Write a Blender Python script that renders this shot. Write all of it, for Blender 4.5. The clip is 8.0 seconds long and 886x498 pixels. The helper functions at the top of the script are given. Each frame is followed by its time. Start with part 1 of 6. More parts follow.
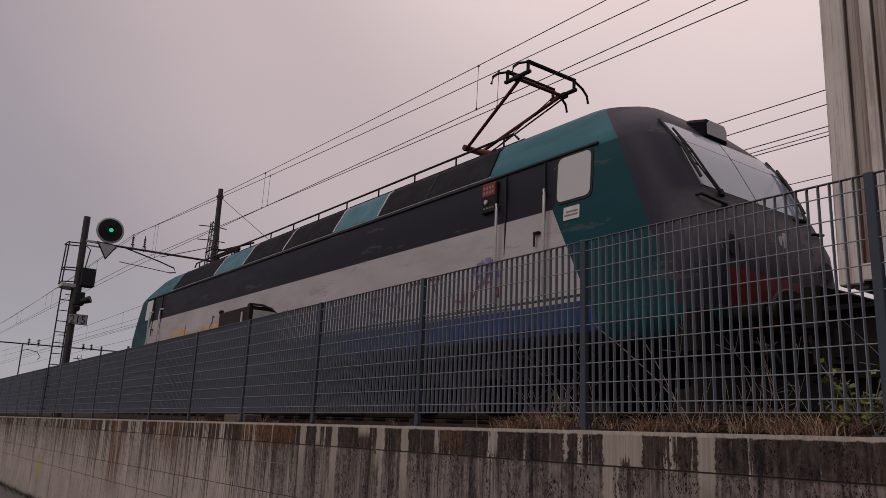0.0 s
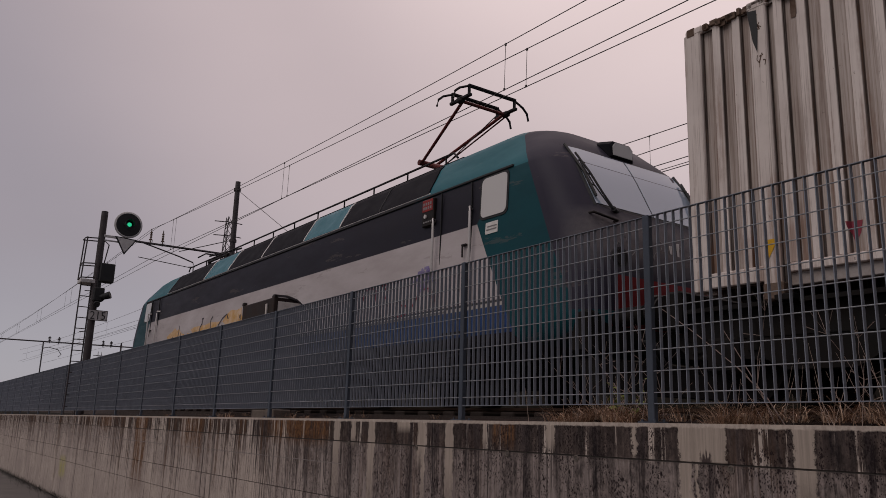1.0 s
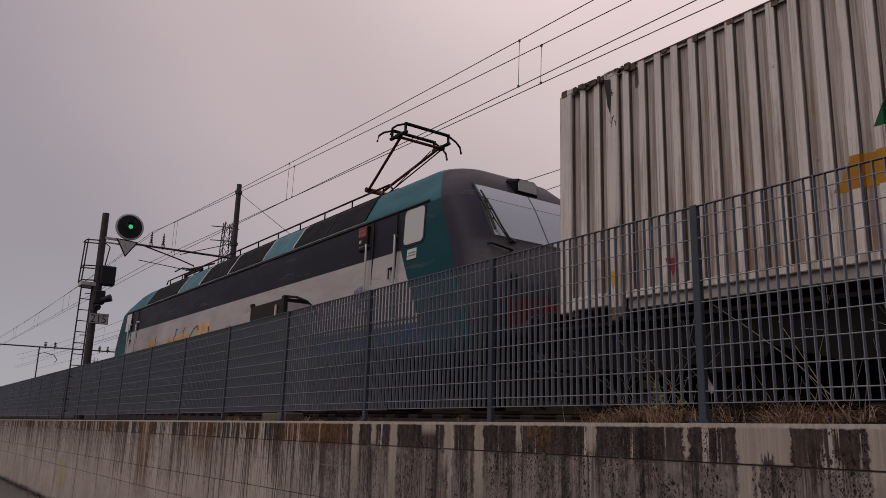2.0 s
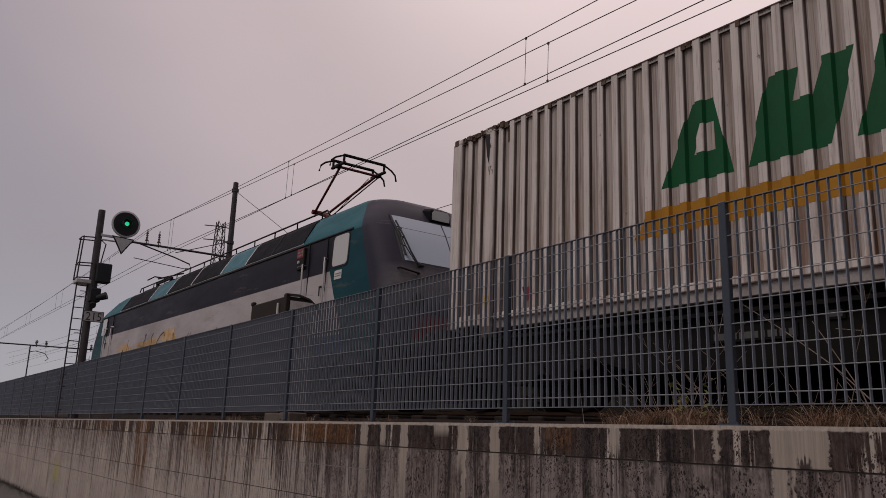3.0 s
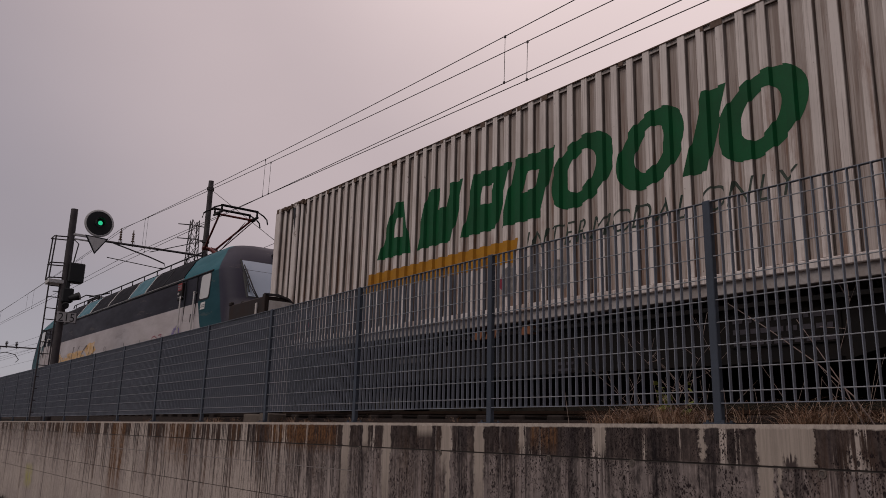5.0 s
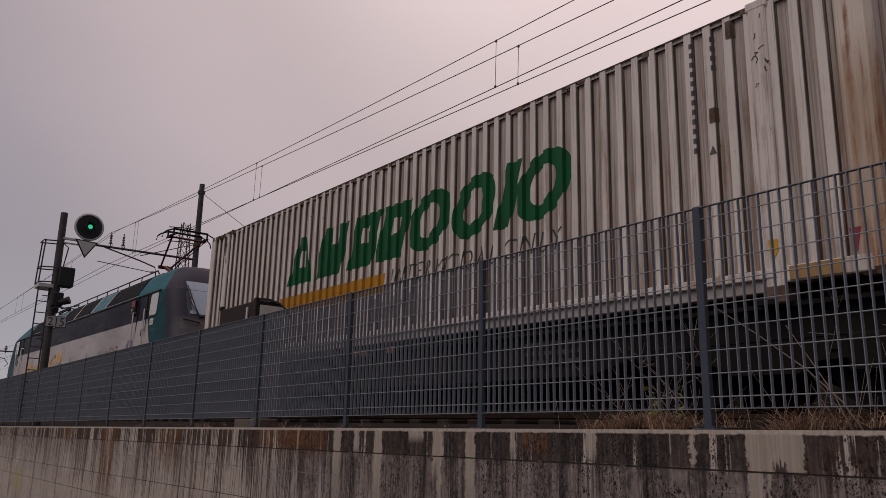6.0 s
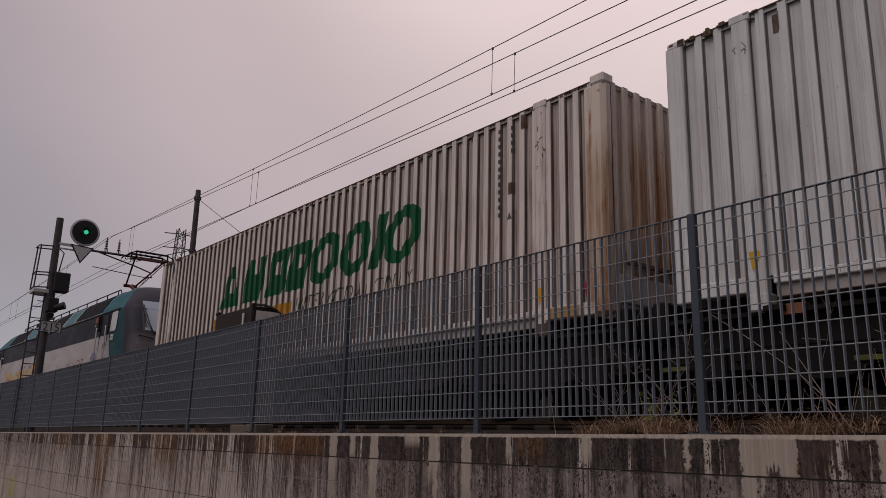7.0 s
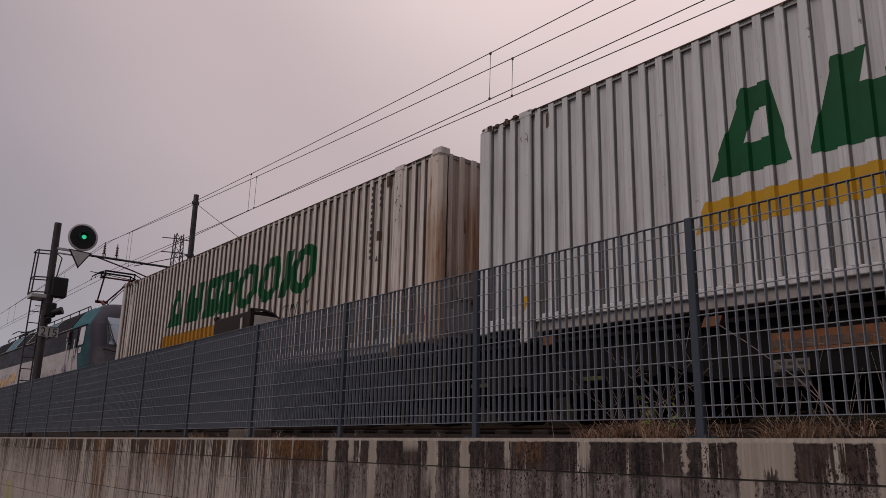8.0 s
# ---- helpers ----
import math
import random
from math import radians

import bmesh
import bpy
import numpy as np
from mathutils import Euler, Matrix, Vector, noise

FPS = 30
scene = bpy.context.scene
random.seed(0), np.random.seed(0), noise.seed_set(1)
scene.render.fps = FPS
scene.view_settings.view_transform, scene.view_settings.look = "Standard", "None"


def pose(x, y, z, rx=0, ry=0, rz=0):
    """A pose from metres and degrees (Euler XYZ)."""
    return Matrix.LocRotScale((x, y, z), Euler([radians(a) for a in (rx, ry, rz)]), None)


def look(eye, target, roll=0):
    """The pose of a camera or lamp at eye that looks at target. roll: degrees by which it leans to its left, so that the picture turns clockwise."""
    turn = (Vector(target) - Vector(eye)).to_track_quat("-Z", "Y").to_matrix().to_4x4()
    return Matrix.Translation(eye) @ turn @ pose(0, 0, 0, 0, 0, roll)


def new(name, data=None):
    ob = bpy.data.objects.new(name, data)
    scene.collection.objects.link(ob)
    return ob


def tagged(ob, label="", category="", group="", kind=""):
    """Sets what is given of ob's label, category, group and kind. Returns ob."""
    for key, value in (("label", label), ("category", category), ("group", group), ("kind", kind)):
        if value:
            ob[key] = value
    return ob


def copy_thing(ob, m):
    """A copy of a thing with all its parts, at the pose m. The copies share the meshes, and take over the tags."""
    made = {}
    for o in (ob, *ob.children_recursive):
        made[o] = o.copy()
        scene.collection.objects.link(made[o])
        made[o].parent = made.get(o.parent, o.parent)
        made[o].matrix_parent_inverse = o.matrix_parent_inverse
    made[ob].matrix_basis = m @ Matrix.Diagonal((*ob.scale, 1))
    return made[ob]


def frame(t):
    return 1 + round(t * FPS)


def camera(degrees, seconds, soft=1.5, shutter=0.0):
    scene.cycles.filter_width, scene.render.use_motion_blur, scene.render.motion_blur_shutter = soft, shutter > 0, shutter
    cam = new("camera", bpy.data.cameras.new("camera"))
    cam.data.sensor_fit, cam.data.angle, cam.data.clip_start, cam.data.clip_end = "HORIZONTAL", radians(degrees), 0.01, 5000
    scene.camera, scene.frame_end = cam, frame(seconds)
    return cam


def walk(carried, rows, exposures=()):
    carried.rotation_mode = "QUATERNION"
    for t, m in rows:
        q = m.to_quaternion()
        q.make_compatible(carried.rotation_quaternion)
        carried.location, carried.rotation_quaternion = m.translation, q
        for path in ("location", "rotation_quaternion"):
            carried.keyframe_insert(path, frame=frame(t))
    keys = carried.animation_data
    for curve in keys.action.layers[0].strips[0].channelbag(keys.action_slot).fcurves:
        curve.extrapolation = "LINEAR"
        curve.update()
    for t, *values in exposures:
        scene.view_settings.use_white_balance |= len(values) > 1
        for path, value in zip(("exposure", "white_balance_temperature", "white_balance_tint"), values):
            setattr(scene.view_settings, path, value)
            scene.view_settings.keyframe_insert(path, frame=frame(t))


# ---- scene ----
cam = camera(58.8, 8.0, soft=0.85)
PATH = [
    (0, (0.11, 4.672, 1.847), (1.243, 6.253, 2.313), 2.4),
    (0.5, (0.167, 4.922, 1.841), (1.274, 6.527, 2.286), 1.9),
    (1, (0.189, 5.175, 1.867), (1.295, 6.781, 2.311), 1.6),
    (1.5, (0.17, 5.381, 1.843), (1.278, 6.984, 2.296), 1.5),
    (3, (0.077, 5.761, 1.825), (1.203, 7.348, 2.287), 1.9),
    (3.5, (0.062, 5.812, 1.838), (1.211, 7.386, 2.289), 1.6),
    (4, (0.062, 5.815, 1.837), (1.217, 7.386, 2.283), 1.5),
    (4.5, (0.049, 5.82, 1.833), (1.214, 7.381, 2.287), 1.5),
    (6, (0.053, 5.812, 1.862), (1.244, 7.35, 2.328), 1.1),
    (6.5, (0.028, 5.8, 1.844), (1.224, 7.331, 2.321), 1.3),
    (7, (0.026, 5.791, 1.846), (1.223, 7.319, 2.329), 1.2),
    (7.5, (0.028, 5.783, 1.852), (1.225, 7.31, 2.338), 1.0),
    (8, (0.018, 5.782, 1.843), (1.217, 7.305, 2.337), 1.1),
]
walk(cam, [(t, look(eye, target, roll)) for t, eye, target, roll in PATH])

# ---- world and sun ----
GLOW = Vector((0.62, 0.42, 0.66)).normalized()
SUN_DIR = Vector((-0.68, 0.0, 0.73)).normalized()
world = bpy.data.worlds.new("overcast_sky")
scene.world = world
world.use_nodes = True
wn, wl = world.node_tree.nodes, world.node_tree.links
wn.clear()


def wnode(kind, **inputs):
    n = wn.new(kind)
    for k, v in inputs.items():
        n.inputs[k.replace("_", " ")].default_value = v
    return n


w_out = wnode("ShaderNodeOutputWorld")
w_cloud = wnode("ShaderNodeBackground", Strength=1.0)
w_thin = wn.new("ShaderNodeMix")
w_thin.data_type = "RGBA"
w_thin.inputs["Factor"].default_value = 0.012
w_sky = wn.new("ShaderNodeTexSky")
w_sky.sky_type, w_sky.sun_disc = "NISHITA", False
w_sky.sun_elevation = math.asin(SUN_DIR.z)
w_sky.sun_rotation = math.atan2(SUN_DIR.x, SUN_DIR.y)
w_pos = wn.new("ShaderNodeTexCoord")
w_dot = wn.new("ShaderNodeVectorMath")
w_dot.operation = "DOT_PRODUCT"
w_dot.inputs[1].default_value = GLOW
w_ramp = wn.new("ShaderNodeValToRGB")
w_ramp.color_ramp.interpolation = "EASE"
els = w_ramp.color_ramp.elements
els[0].position, els[0].color = 0.0, (0.135, 0.120, 0.136, 1)
els[1].position, els[1].color = 1.0, (0.79, 0.635, 0.615, 1)
e = els.new(0.62)
e.color = (0.315, 0.270, 0.290, 1)
e = els.new(0.86)
e.color = (0.52, 0.42, 0.420, 1)
w_map = wn.new("ShaderNodeMapping")
w_map.inputs["Scale"].default_value = (1.6, 1.6, 3.2)
w_noise = wnode("ShaderNodeTexNoise", Scale=1.5, Detail=4.0, Roughness=0.45)
w_var = wn.new("ShaderNodeMapRange")
w_var.inputs["To Min"].default_value, w_var.inputs["To Max"].default_value = 0.90, 1.10
w_mul = wn.new("ShaderNodeVectorMath")
w_mul.operation = "SCALE"
wl.new(w_pos.outputs["Generated"], w_dot.inputs[0])
wl.new(w_dot.outputs["Value"], w_ramp.inputs["Fac"])
wl.new(w_pos.outputs["Generated"], w_map.inputs["Vector"])
wl.new(w_map.outputs["Vector"], w_noise.inputs["Vector"])
wl.new(w_noise.outputs["Fac"], w_var.inputs["Value"])
wl.new(w_ramp.outputs["Color"], w_mul.inputs[0])
wl.new(w_var.outputs["Result"], w_mul.inputs["Scale"])
# an overcast sky brightens towards the zenith
w_sep = wn.new("ShaderNodeSeparateXYZ")
w_high = wn.new("ShaderNodeMapRange")
w_high.interpolation_type = "SMOOTHSTEP"
for k, v in (("From Min", 0.42), ("From Max", 1.0), ("To Min", 1.0), ("To Max", 1.75)):
    w_high.inputs[k].default_value = v
w_dome = wn.new("ShaderNodeVectorMath")
w_dome.operation = "SCALE"
wl.new(w_pos.outputs["Generated"], w_sep.inputs[0])
wl.new(w_sep.outputs["Z"], w_high.inputs["Value"])
w_low = wn.new("ShaderNodeMapRange")
for k, v in (("From Min", 0.0), ("From Max", 0.20), ("To Min", 0.75), ("To Max", 0.0)):
    w_low.inputs[k].default_value = v
w_hor = wn.new("ShaderNodeMix")
w_hor.data_type = "RGBA"
w_hor.inputs[7].default_value = (0.36, 0.352, 0.405, 1)
wl.new(w_sep.outputs["Z"], w_low.inputs["Value"])
wl.new(w_low.outputs["Result"], w_hor.inputs["Factor"])
wl.new(w_mul.outputs["Vector"], w_hor.inputs[6])
wl.new(w_hor.outputs[2], w_dome.inputs[0])
wl.new(w_high.outputs["Result"], w_dome.inputs["Scale"])
wl.new(w_dome.outputs["Vector"], w_thin.inputs[6])
wl.new(w_sky.outputs["Color"], w_thin.inputs[7])
wl.new(w_thin.outputs[2], w_cloud.inputs["Color"])
wl.new(w_cloud.outputs["Background"], w_out.inputs["Surface"])

sun_data = bpy.data.lights.new("sun", "SUN")
sun_data.energy, sun_data.angle, sun_data.color = 1.0, radians(50), (1.0, 0.9, 0.84)
sun = new("sun", sun_data)
sun.matrix_world = look(SUN_DIR * 60, (0, 0, 0))


# ---- materials ----
class Mat:
    """A small builder for procedural node materials, in object or world coordinates."""

    def __init__(self, name, rough=0.6, metal=0.0, spec=0.4):
        self.m = bpy.data.materials.new(name)
        self.m.use_nodes = True
        self.n, self.l = self.m.node_tree.nodes, self.m.node_tree.links
        self.b = self.n["Principled BSDF"]
        self.b.inputs["Roughness"].default_value = rough
        self.b.inputs["Metallic"].default_value = metal
        self.b.inputs["Specular IOR Level"].default_value = spec
        self.tc = self.n.new("ShaderNodeTexCoord")
        self.geo = self.n.new("ShaderNodeNewGeometry")

    def co(self, scale=(1, 1, 1), world=False):
        mp = self.n.new("ShaderNodeMapping")
        mp.inputs["Scale"].default_value = scale
        self.l.new(self.geo.outputs["Position"] if world else self.tc.outputs["Object"], mp.inputs["Vector"])
        return mp.outputs["Vector"]

    def noise(self, scale, detail=4.0, rough=0.6, stretch=(1, 1, 1), world=False):
        t = self.n.new("ShaderNodeTexNoise")
        t.inputs["Scale"].default_value, t.inputs["Detail"].default_value, t.inputs["Roughness"].default_value = scale, detail, rough
        self.l.new(self.co(stretch, world), t.inputs["Vector"])
        return t.outputs["Fac"]

    def axis(self, k, world=False):
        s = self.n.new("ShaderNodeSeparateXYZ")
        self.l.new(self.geo.outputs["Position"] if world else self.tc.outputs["Object"], s.inputs[0])
        return s.outputs[k]

    def math(self, op, a, b=0.0, c=0.0):
        t = self.n.new("ShaderNodeMath")
        t.operation = op
        for k, v in enumerate((a, b, c)):
            if isinstance(v, (int, float)):
                t.inputs[k].default_value = v
            else:
                self.l.new(v, t.inputs[k])
        return t.outputs[0]

    def ramp(self, fac, lo, hi, a=0.0, b=1.0):
        t = self.n.new("ShaderNodeMapRange")
        for k, v in (("From Min", lo), ("From Max", hi), ("To Min", a), ("To Max", b)):
            t.inputs[k].default_value = v
        self.l.new(fac, t.inputs["Value"])
        return t.outputs["Result"]

    def mix(self, fac, a, b):
        t = self.n.new("ShaderNodeMix")
        t.data_type = "RGBA"
        if isinstance(fac, (int, float)):
            t.inputs["Factor"].default_value = fac
        else:
            self.l.new(fac, t.inputs["Factor"])
        for k, v in ((6, a), (7, b)):
            if isinstance(v, tuple):
                t.inputs[k].default_value = (*v, 1)
            else:
                self.l.new(v, t.inputs[k])
        return t.outputs[2]

    def colour(self, c):
        if isinstance(c, tuple):
            self.b.inputs["Base Color"].default_value = (*c, 1)
        else:
            self.l.new(c, self.b.inputs["Base Color"])
        return self

    def gloss(self, r):
        self.l.new(r, self.b.inputs["Roughness"])
        return self

    def bump(self, h, strength=0.3, dist=0.005):
        t = self.n.new("ShaderNodeBump")
        t.inputs["Strength"].default_value, t.inputs["Distance"].default_value = strength, dist
        self.l.new(h, t.inputs["Height"])
        self.l.new(t.outputs[0], self.b.inputs["Normal"])
        return self


def worn(name, base, dirt, rough=0.5, metal=0.0, scale=3.0, amount=0.5, grain=60.0, bump=0.15, spec=0.18):
    """Painted or bare surface with blotchy dirt and fine grain."""
    m = Mat(name, rough, metal, spec)
    big, fine = m.noise(scale, 5, 0.62), m.noise(grain, 3, 0.6)
    c = m.mix(m.math("MULTIPLY", m.ramp(big, 0.38, 0.72), amount), base, dirt)
    c = m.mix(m.math("MULTIPLY", m.ramp(fine, 0.45, 0.7), amount * 0.4), c, dirt)
    m.colour(c).gloss(m.ramp(big, 0.3, 0.7, rough - 0.1, min(1.0, rough + 0.12))).bump(fine, bump, 0.002)
    return m.m


def container_paint(name, base, grime_shade, rust, rusty, folds, lines):
    """Weathered container paint: brown dirt and painted shade in the folds, run-down streaks, rust bleeding, chips."""
    m = Mat(name, 0.6, spec=0.2)
    streak = m.noise(1.0, 5, 0.6, (16, 16, 0.5))
    thin = m.noise(1.0, 4, 0.7, (60, 60, 0.9))
    blotch = m.noise(1.3, 5, 0.6)
    fine = m.noise(45, 4, 0.65)
    c = m.mix(m.math("MULTIPLY", m.ramp(streak, 0.50, 0.64), 0.22), base, grime_shade)
    c = m.mix(m.math("MULTIPLY", m.ramp(blotch, 0.48, 0.7), 0.22), c, grime_shade)
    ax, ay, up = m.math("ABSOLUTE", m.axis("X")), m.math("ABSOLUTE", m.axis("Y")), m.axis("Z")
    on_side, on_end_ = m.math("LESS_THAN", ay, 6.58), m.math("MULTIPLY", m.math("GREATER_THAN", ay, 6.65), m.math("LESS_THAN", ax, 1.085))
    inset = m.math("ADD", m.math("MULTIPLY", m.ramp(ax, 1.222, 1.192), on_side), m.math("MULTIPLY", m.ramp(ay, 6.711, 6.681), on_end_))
    # slope faces of the folds: their shading is put into the colour, near-black
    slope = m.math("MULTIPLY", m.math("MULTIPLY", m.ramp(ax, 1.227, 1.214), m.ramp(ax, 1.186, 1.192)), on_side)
    # recesses: brown dirt, deepened by shade painted into the same tint
    fold_dirt_shade = m.math("MULTIPLY", inset, m.ramp(m.math("ADD", m.math("MULTIPLY", streak, 0.6), m.math("MULTIPLY", thin, 0.4)), 0.36, 0.56, 0.35, 1.0))
    c = m.mix(m.math("MULTIPLY", fold_dirt_shade, folds), c, grime_shade)
    c = m.mix(m.math("MULTIPLY", m.math("MULTIPLY", slope, m.ramp(thin, 0.35, 0.55, 0.6, 1.0)), lines), c, tuple(k * 0.16 for k in grime_shade))
    c = m.mix(m.math("MULTIPLY", m.ramp(thin, 0.56, 0.62), 0.42), c, grime_shade)
    if rusty > 0.9:
        # a broad rust run down the end and a tan, worn corner post
        run = m.ramp(m.math("ABSOLUTE", m.math("ADD", m.axis("X"), 0.45)), 0.15, 0.55, 1.0, 0.0)
        run = m.math("MULTIPLY", run, m.math("MULTIPLY", m.ramp(up, 3.35, 2.7), m.ramp(up, 1.6, 2.3, 0.35, 1.0)))
        c = m.mix(m.math("MULTIPLY", m.math("MULTIPLY", run, on_end_), m.ramp(m.math("ADD", m.math("MULTIPLY", streak, 0.6), m.math("MULTIPLY", thin, 0.4)), 0.42, 0.56)), c, (0.30, 0.135, 0.05))
        tan_ = m.math("MULTIPLY", m.ramp(up, 3.15, 2.55), m.math("GREATER_THAN", ax, 1.07))
        c = m.mix(m.math("MULTIPLY", tan_, m.ramp(streak, 0.36, 0.56, 0.45, 0.9)), c, (0.36, 0.245, 0.17))
        grey_ = m.math("MULTIPLY", m.ramp(up, 1.95, 1.6), on_end_)
        c = m.mix(m.math("MULTIPLY", grey_, 0.6), c, (0.20, 0.165, 0.145))
    low = m.ramp(m.axis("Z"), 1.0, 3.6, 0.09, -0.03)
    r = m.math("ADD", m.math("MULTIPLY", streak, 0.55), m.math("MULTIPLY", m.noise(2.2, 6, 0.7, (2, 2, 0.8)), 0.45))
    r = m.math("ADD", r, low)
    c = m.mix(m.math("MULTIPLY", m.ramp(r, 0.55, 0.66), rusty), c, rust)
    chips = m.ramp(m.noise(11, 6, 0.75, (1, 1, 0.5)), 0.66, 0.69)
    c = m.mix(m.math("MULTIPLY", chips, 0.75), c, (0.10, 0.06, 0.045))
    m.colour(c).bump(fine, 0.12, 0.002)
    return m.m


def concrete_wall():
    """Board-marked concrete: crusty black growth in columns under the edge, rust runs, dark pits and clean washed bands."""
    m = Mat("stained_concrete", 0.92, spec=0.1)
    y, z = m.axis("Y", True), m.axis("Z", True)
    depth = m.math("SUBTRACT", 1.93, z)

    def wall_noise(fy, fz, detail=5, rough=0.66):
        return m.noise(1.0, detail, rough, (0, fy, fz), True)

    broad, runs, fine = wall_noise(3.3, 0.12, 4, 0.6), wall_noise(12, 0.4), wall_noise(48, 1.3, 5, 0.7)
    crust, blot = wall_noise(30, 17, 6, 0.76), wall_noise(13, 6)
    far, low = m.ramp(y, 11.6, 14.5), m.ramp(depth, 0.20, 0.24)
    # clean concrete, greyer and streaked below the first joint of the near stretch
    base = m.mix(m.ramp(wall_noise(1.2, 1.0, 4, 0.6), 0.35, 0.66), (0.53, 0.45, 0.39), (0.38, 0.32, 0.285))
    base = m.mix(m.math("MULTIPLY", m.ramp(fine, 0.46, 0.58), m.ramp(far, 0, 1, 0.25, 0.55)), base, (0.25, 0.205, 0.185))
    veil = m.math("MULTIPLY", low, m.ramp(far, 0, 1, 0.85, 0.18))
    c = m.mix(veil, base, m.mix(m.ramp(runs, 0.40, 0.62), (0.14, 0.115, 0.112), (0.34, 0.285, 0.265)))
    # growth in columns with sharp flanks that thin out downwards
    v = m.math("ADD", m.math("MULTIPLY", broad, 0.42), m.math("MULTIPLY", runs, 0.34))
    v = m.math("ADD", v, m.math("ADD", m.math("MULTIPLY", fine, 0.14), m.math("MULTIPLY", blot, 0.10)))
    limit = m.math("ADD", m.ramp(far, 0, 1, 0.436, 0.482), m.ramp(depth, 0.14, 1.1, 0.0, 0.075))
    over = m.math("SUBTRACT", v, limit)
    growth = m.ramp(over, -0.006, 0.016)
    tone = m.math("ADD", m.math("MULTIPLY", crust, 0.40), m.math("ADD", m.math("MULTIPLY", blot, 0.25), m.math("MULTIPLY", wall_noise(15, 0.9), 0.35)))
    speck = m.ramp(tone, 0.43, 0.565)
    upper = m.mix(m.ramp(tone, 0.45, 0.60), (0.009, 0.006, 0.007), (0.105, 0.078, 0.070))
    lower = m.mix(speck, (0.018, 0.014, 0.015), (0.275, 0.225, 0.207))
    dark = m.mix(low, upper, lower)
    rusty = m.ramp(wall_noise(1.5, 0.5, 4, 0.6), 0.53, 0.62)
    dark = m.mix(m.math("MULTIPLY", m.math("MULTIPLY", rusty, m.ramp(fine, 0.40, 0.58)), m.ramp(far, 0, 1, 0.45, 0.85)), dark, (0.115, 0.055, 0.026))
    c = m.mix(m.math("MULTIPLY", growth, m.ramp(low, 0, 1, 0.95, 0.80)), c, dark)
    # thin dark threads that run down from the edge
    thread = m.math("SUBTRACT", m.math("ADD", m.math("MULTIPLY", runs, 0.35), m.math("MULTIPLY", fine, 0.65)), m.ramp(depth, 0.03, 1.3, 0.0, 0.135))
    c = m.mix(m.math("MULTIPLY", m.ramp(thread, 0.478, 0.505), m.ramp(far, 0, 1, 0.35, 0.88)), c, m.mix(m.math("MULTIPLY", m.ramp(broad, 0.46, 0.54), far), (0.030, 0.022, 0.021), (0.092, 0.047, 0.024)))
    # black runs that reach far down
    run = m.math("ADD", m.math("MULTIPLY", wall_noise(7.5, 0.10, 4, 0.62), 0.72), m.math("MULTIPLY", fine, 0.28))
    run = m.math("SUBTRACT", run, m.ramp(depth, 0.1, 1.4, 0.0, 0.05))
    c = m.mix(m.math("MULTIPLY", m.ramp(run, 0.525, 0.575), m.ramp(far, 0, 1, 0.82, 0.6)), c, m.mix(speck, (0.010, 0.008, 0.010), (0.072, 0.056, 0.054)))
    # broad rust runs, each with its own place, half width and length
    for mid, half, reach, strength in ((13.3, 0.85, 0.22, 0.95), (16.9, 0.55, 0.45, 0.7), (19.7, 0.42, 1.0, 0.95), (22.4, 0.5, 0.25, 0.8), (9.75, 0.14, 0.16, 0.8)):
        off = m.math("ABSOLUTE", m.math("SUBTRACT", y, mid))
        patch = m.math("MULTIPLY", m.ramp(off, half * 0.75, half, strength, 0.0), m.ramp(depth, reach * 0.7, reach * 1.4, 1.0, 0.0))
        patch = m.math("MULTIPLY", patch, m.ramp(m.math("ADD", m.math("MULTIPLY", runs, 0.4), m.math("MULTIPLY", fine, 0.6)), 0.43, 0.52))
        c = m.mix(patch, c, m.mix(m.ramp(crust, 0.4, 0.6), (0.060, 0.030, 0.018), (0.190, 0.090, 0.036)))
    # pits and black dots of growth
    for fy, fz, size, some in ((26, 15, 0.17, 0.47), (52, 33, 0.22, 0.45), (110, 75, 0.26, 0.44)):
        dots = m.n.new("ShaderNodeTexVoronoi")
        m.l.new(m.co((0, fy, fz), True), dots.inputs["Vector"])
        dots.inputs["Scale"].default_value = 1.0
        spot = m.math("MULTIPLY", m.ramp(dots.outputs["Distance"], size, size + 0.10, 0.9, 0.0), m.ramp(m.noise(1.0, 4, 0.6, (0, 7, 4.5), True), some, some + 0.06))
        c = m.mix(m.math("MULTIPLY", spot, m.ramp(far, 0, 1, 1.0, 0.35)), c, (0.016, 0.011, 0.012))
    # washed, pale bands where water runs over the edge
    sway = m.math("ADD", y, m.math("MULTIPLY", m.math("SUBTRACT", wall_noise(14, 12, 6, 0.75), 0.5), 0.12))
    for mid, half, reach, soft_end in ((8.015, 0.145, 0.200, 0.012), (8.14, 0.040, 0.62, 0.5), (8.06, 0.012, 0.6, 0.4), (9.25, 0.045, 0.11, 0.10), (8.51, 0.016, 0.18, 0.04), (9.97, 0.025, 0.12, 0.1),
                                       (10.43, 0.055, 0.35, 0.5), (10.83, 0.060, 0.22, 0.2), (10.80, 0.025, 0.42, 0.4), (11.67, 0.060, 0.40, 0.6), (12.36, 0.065, 0.26, 0.6), (12.02, 0.045, 0.16, 0.1), (11.12, 0.10, 0.05, 0.07), (7.42, 0.05, 0.24, 0.3)):
        off = m.math("ABSOLUTE", m.math("SUBTRACT", sway, mid))
        band = m.math("MULTIPLY", m.ramp(off, half - 0.005, half + 0.006, 0.93, 0.0), m.ramp(depth, reach, reach + soft_end, 1.0, 0.0))
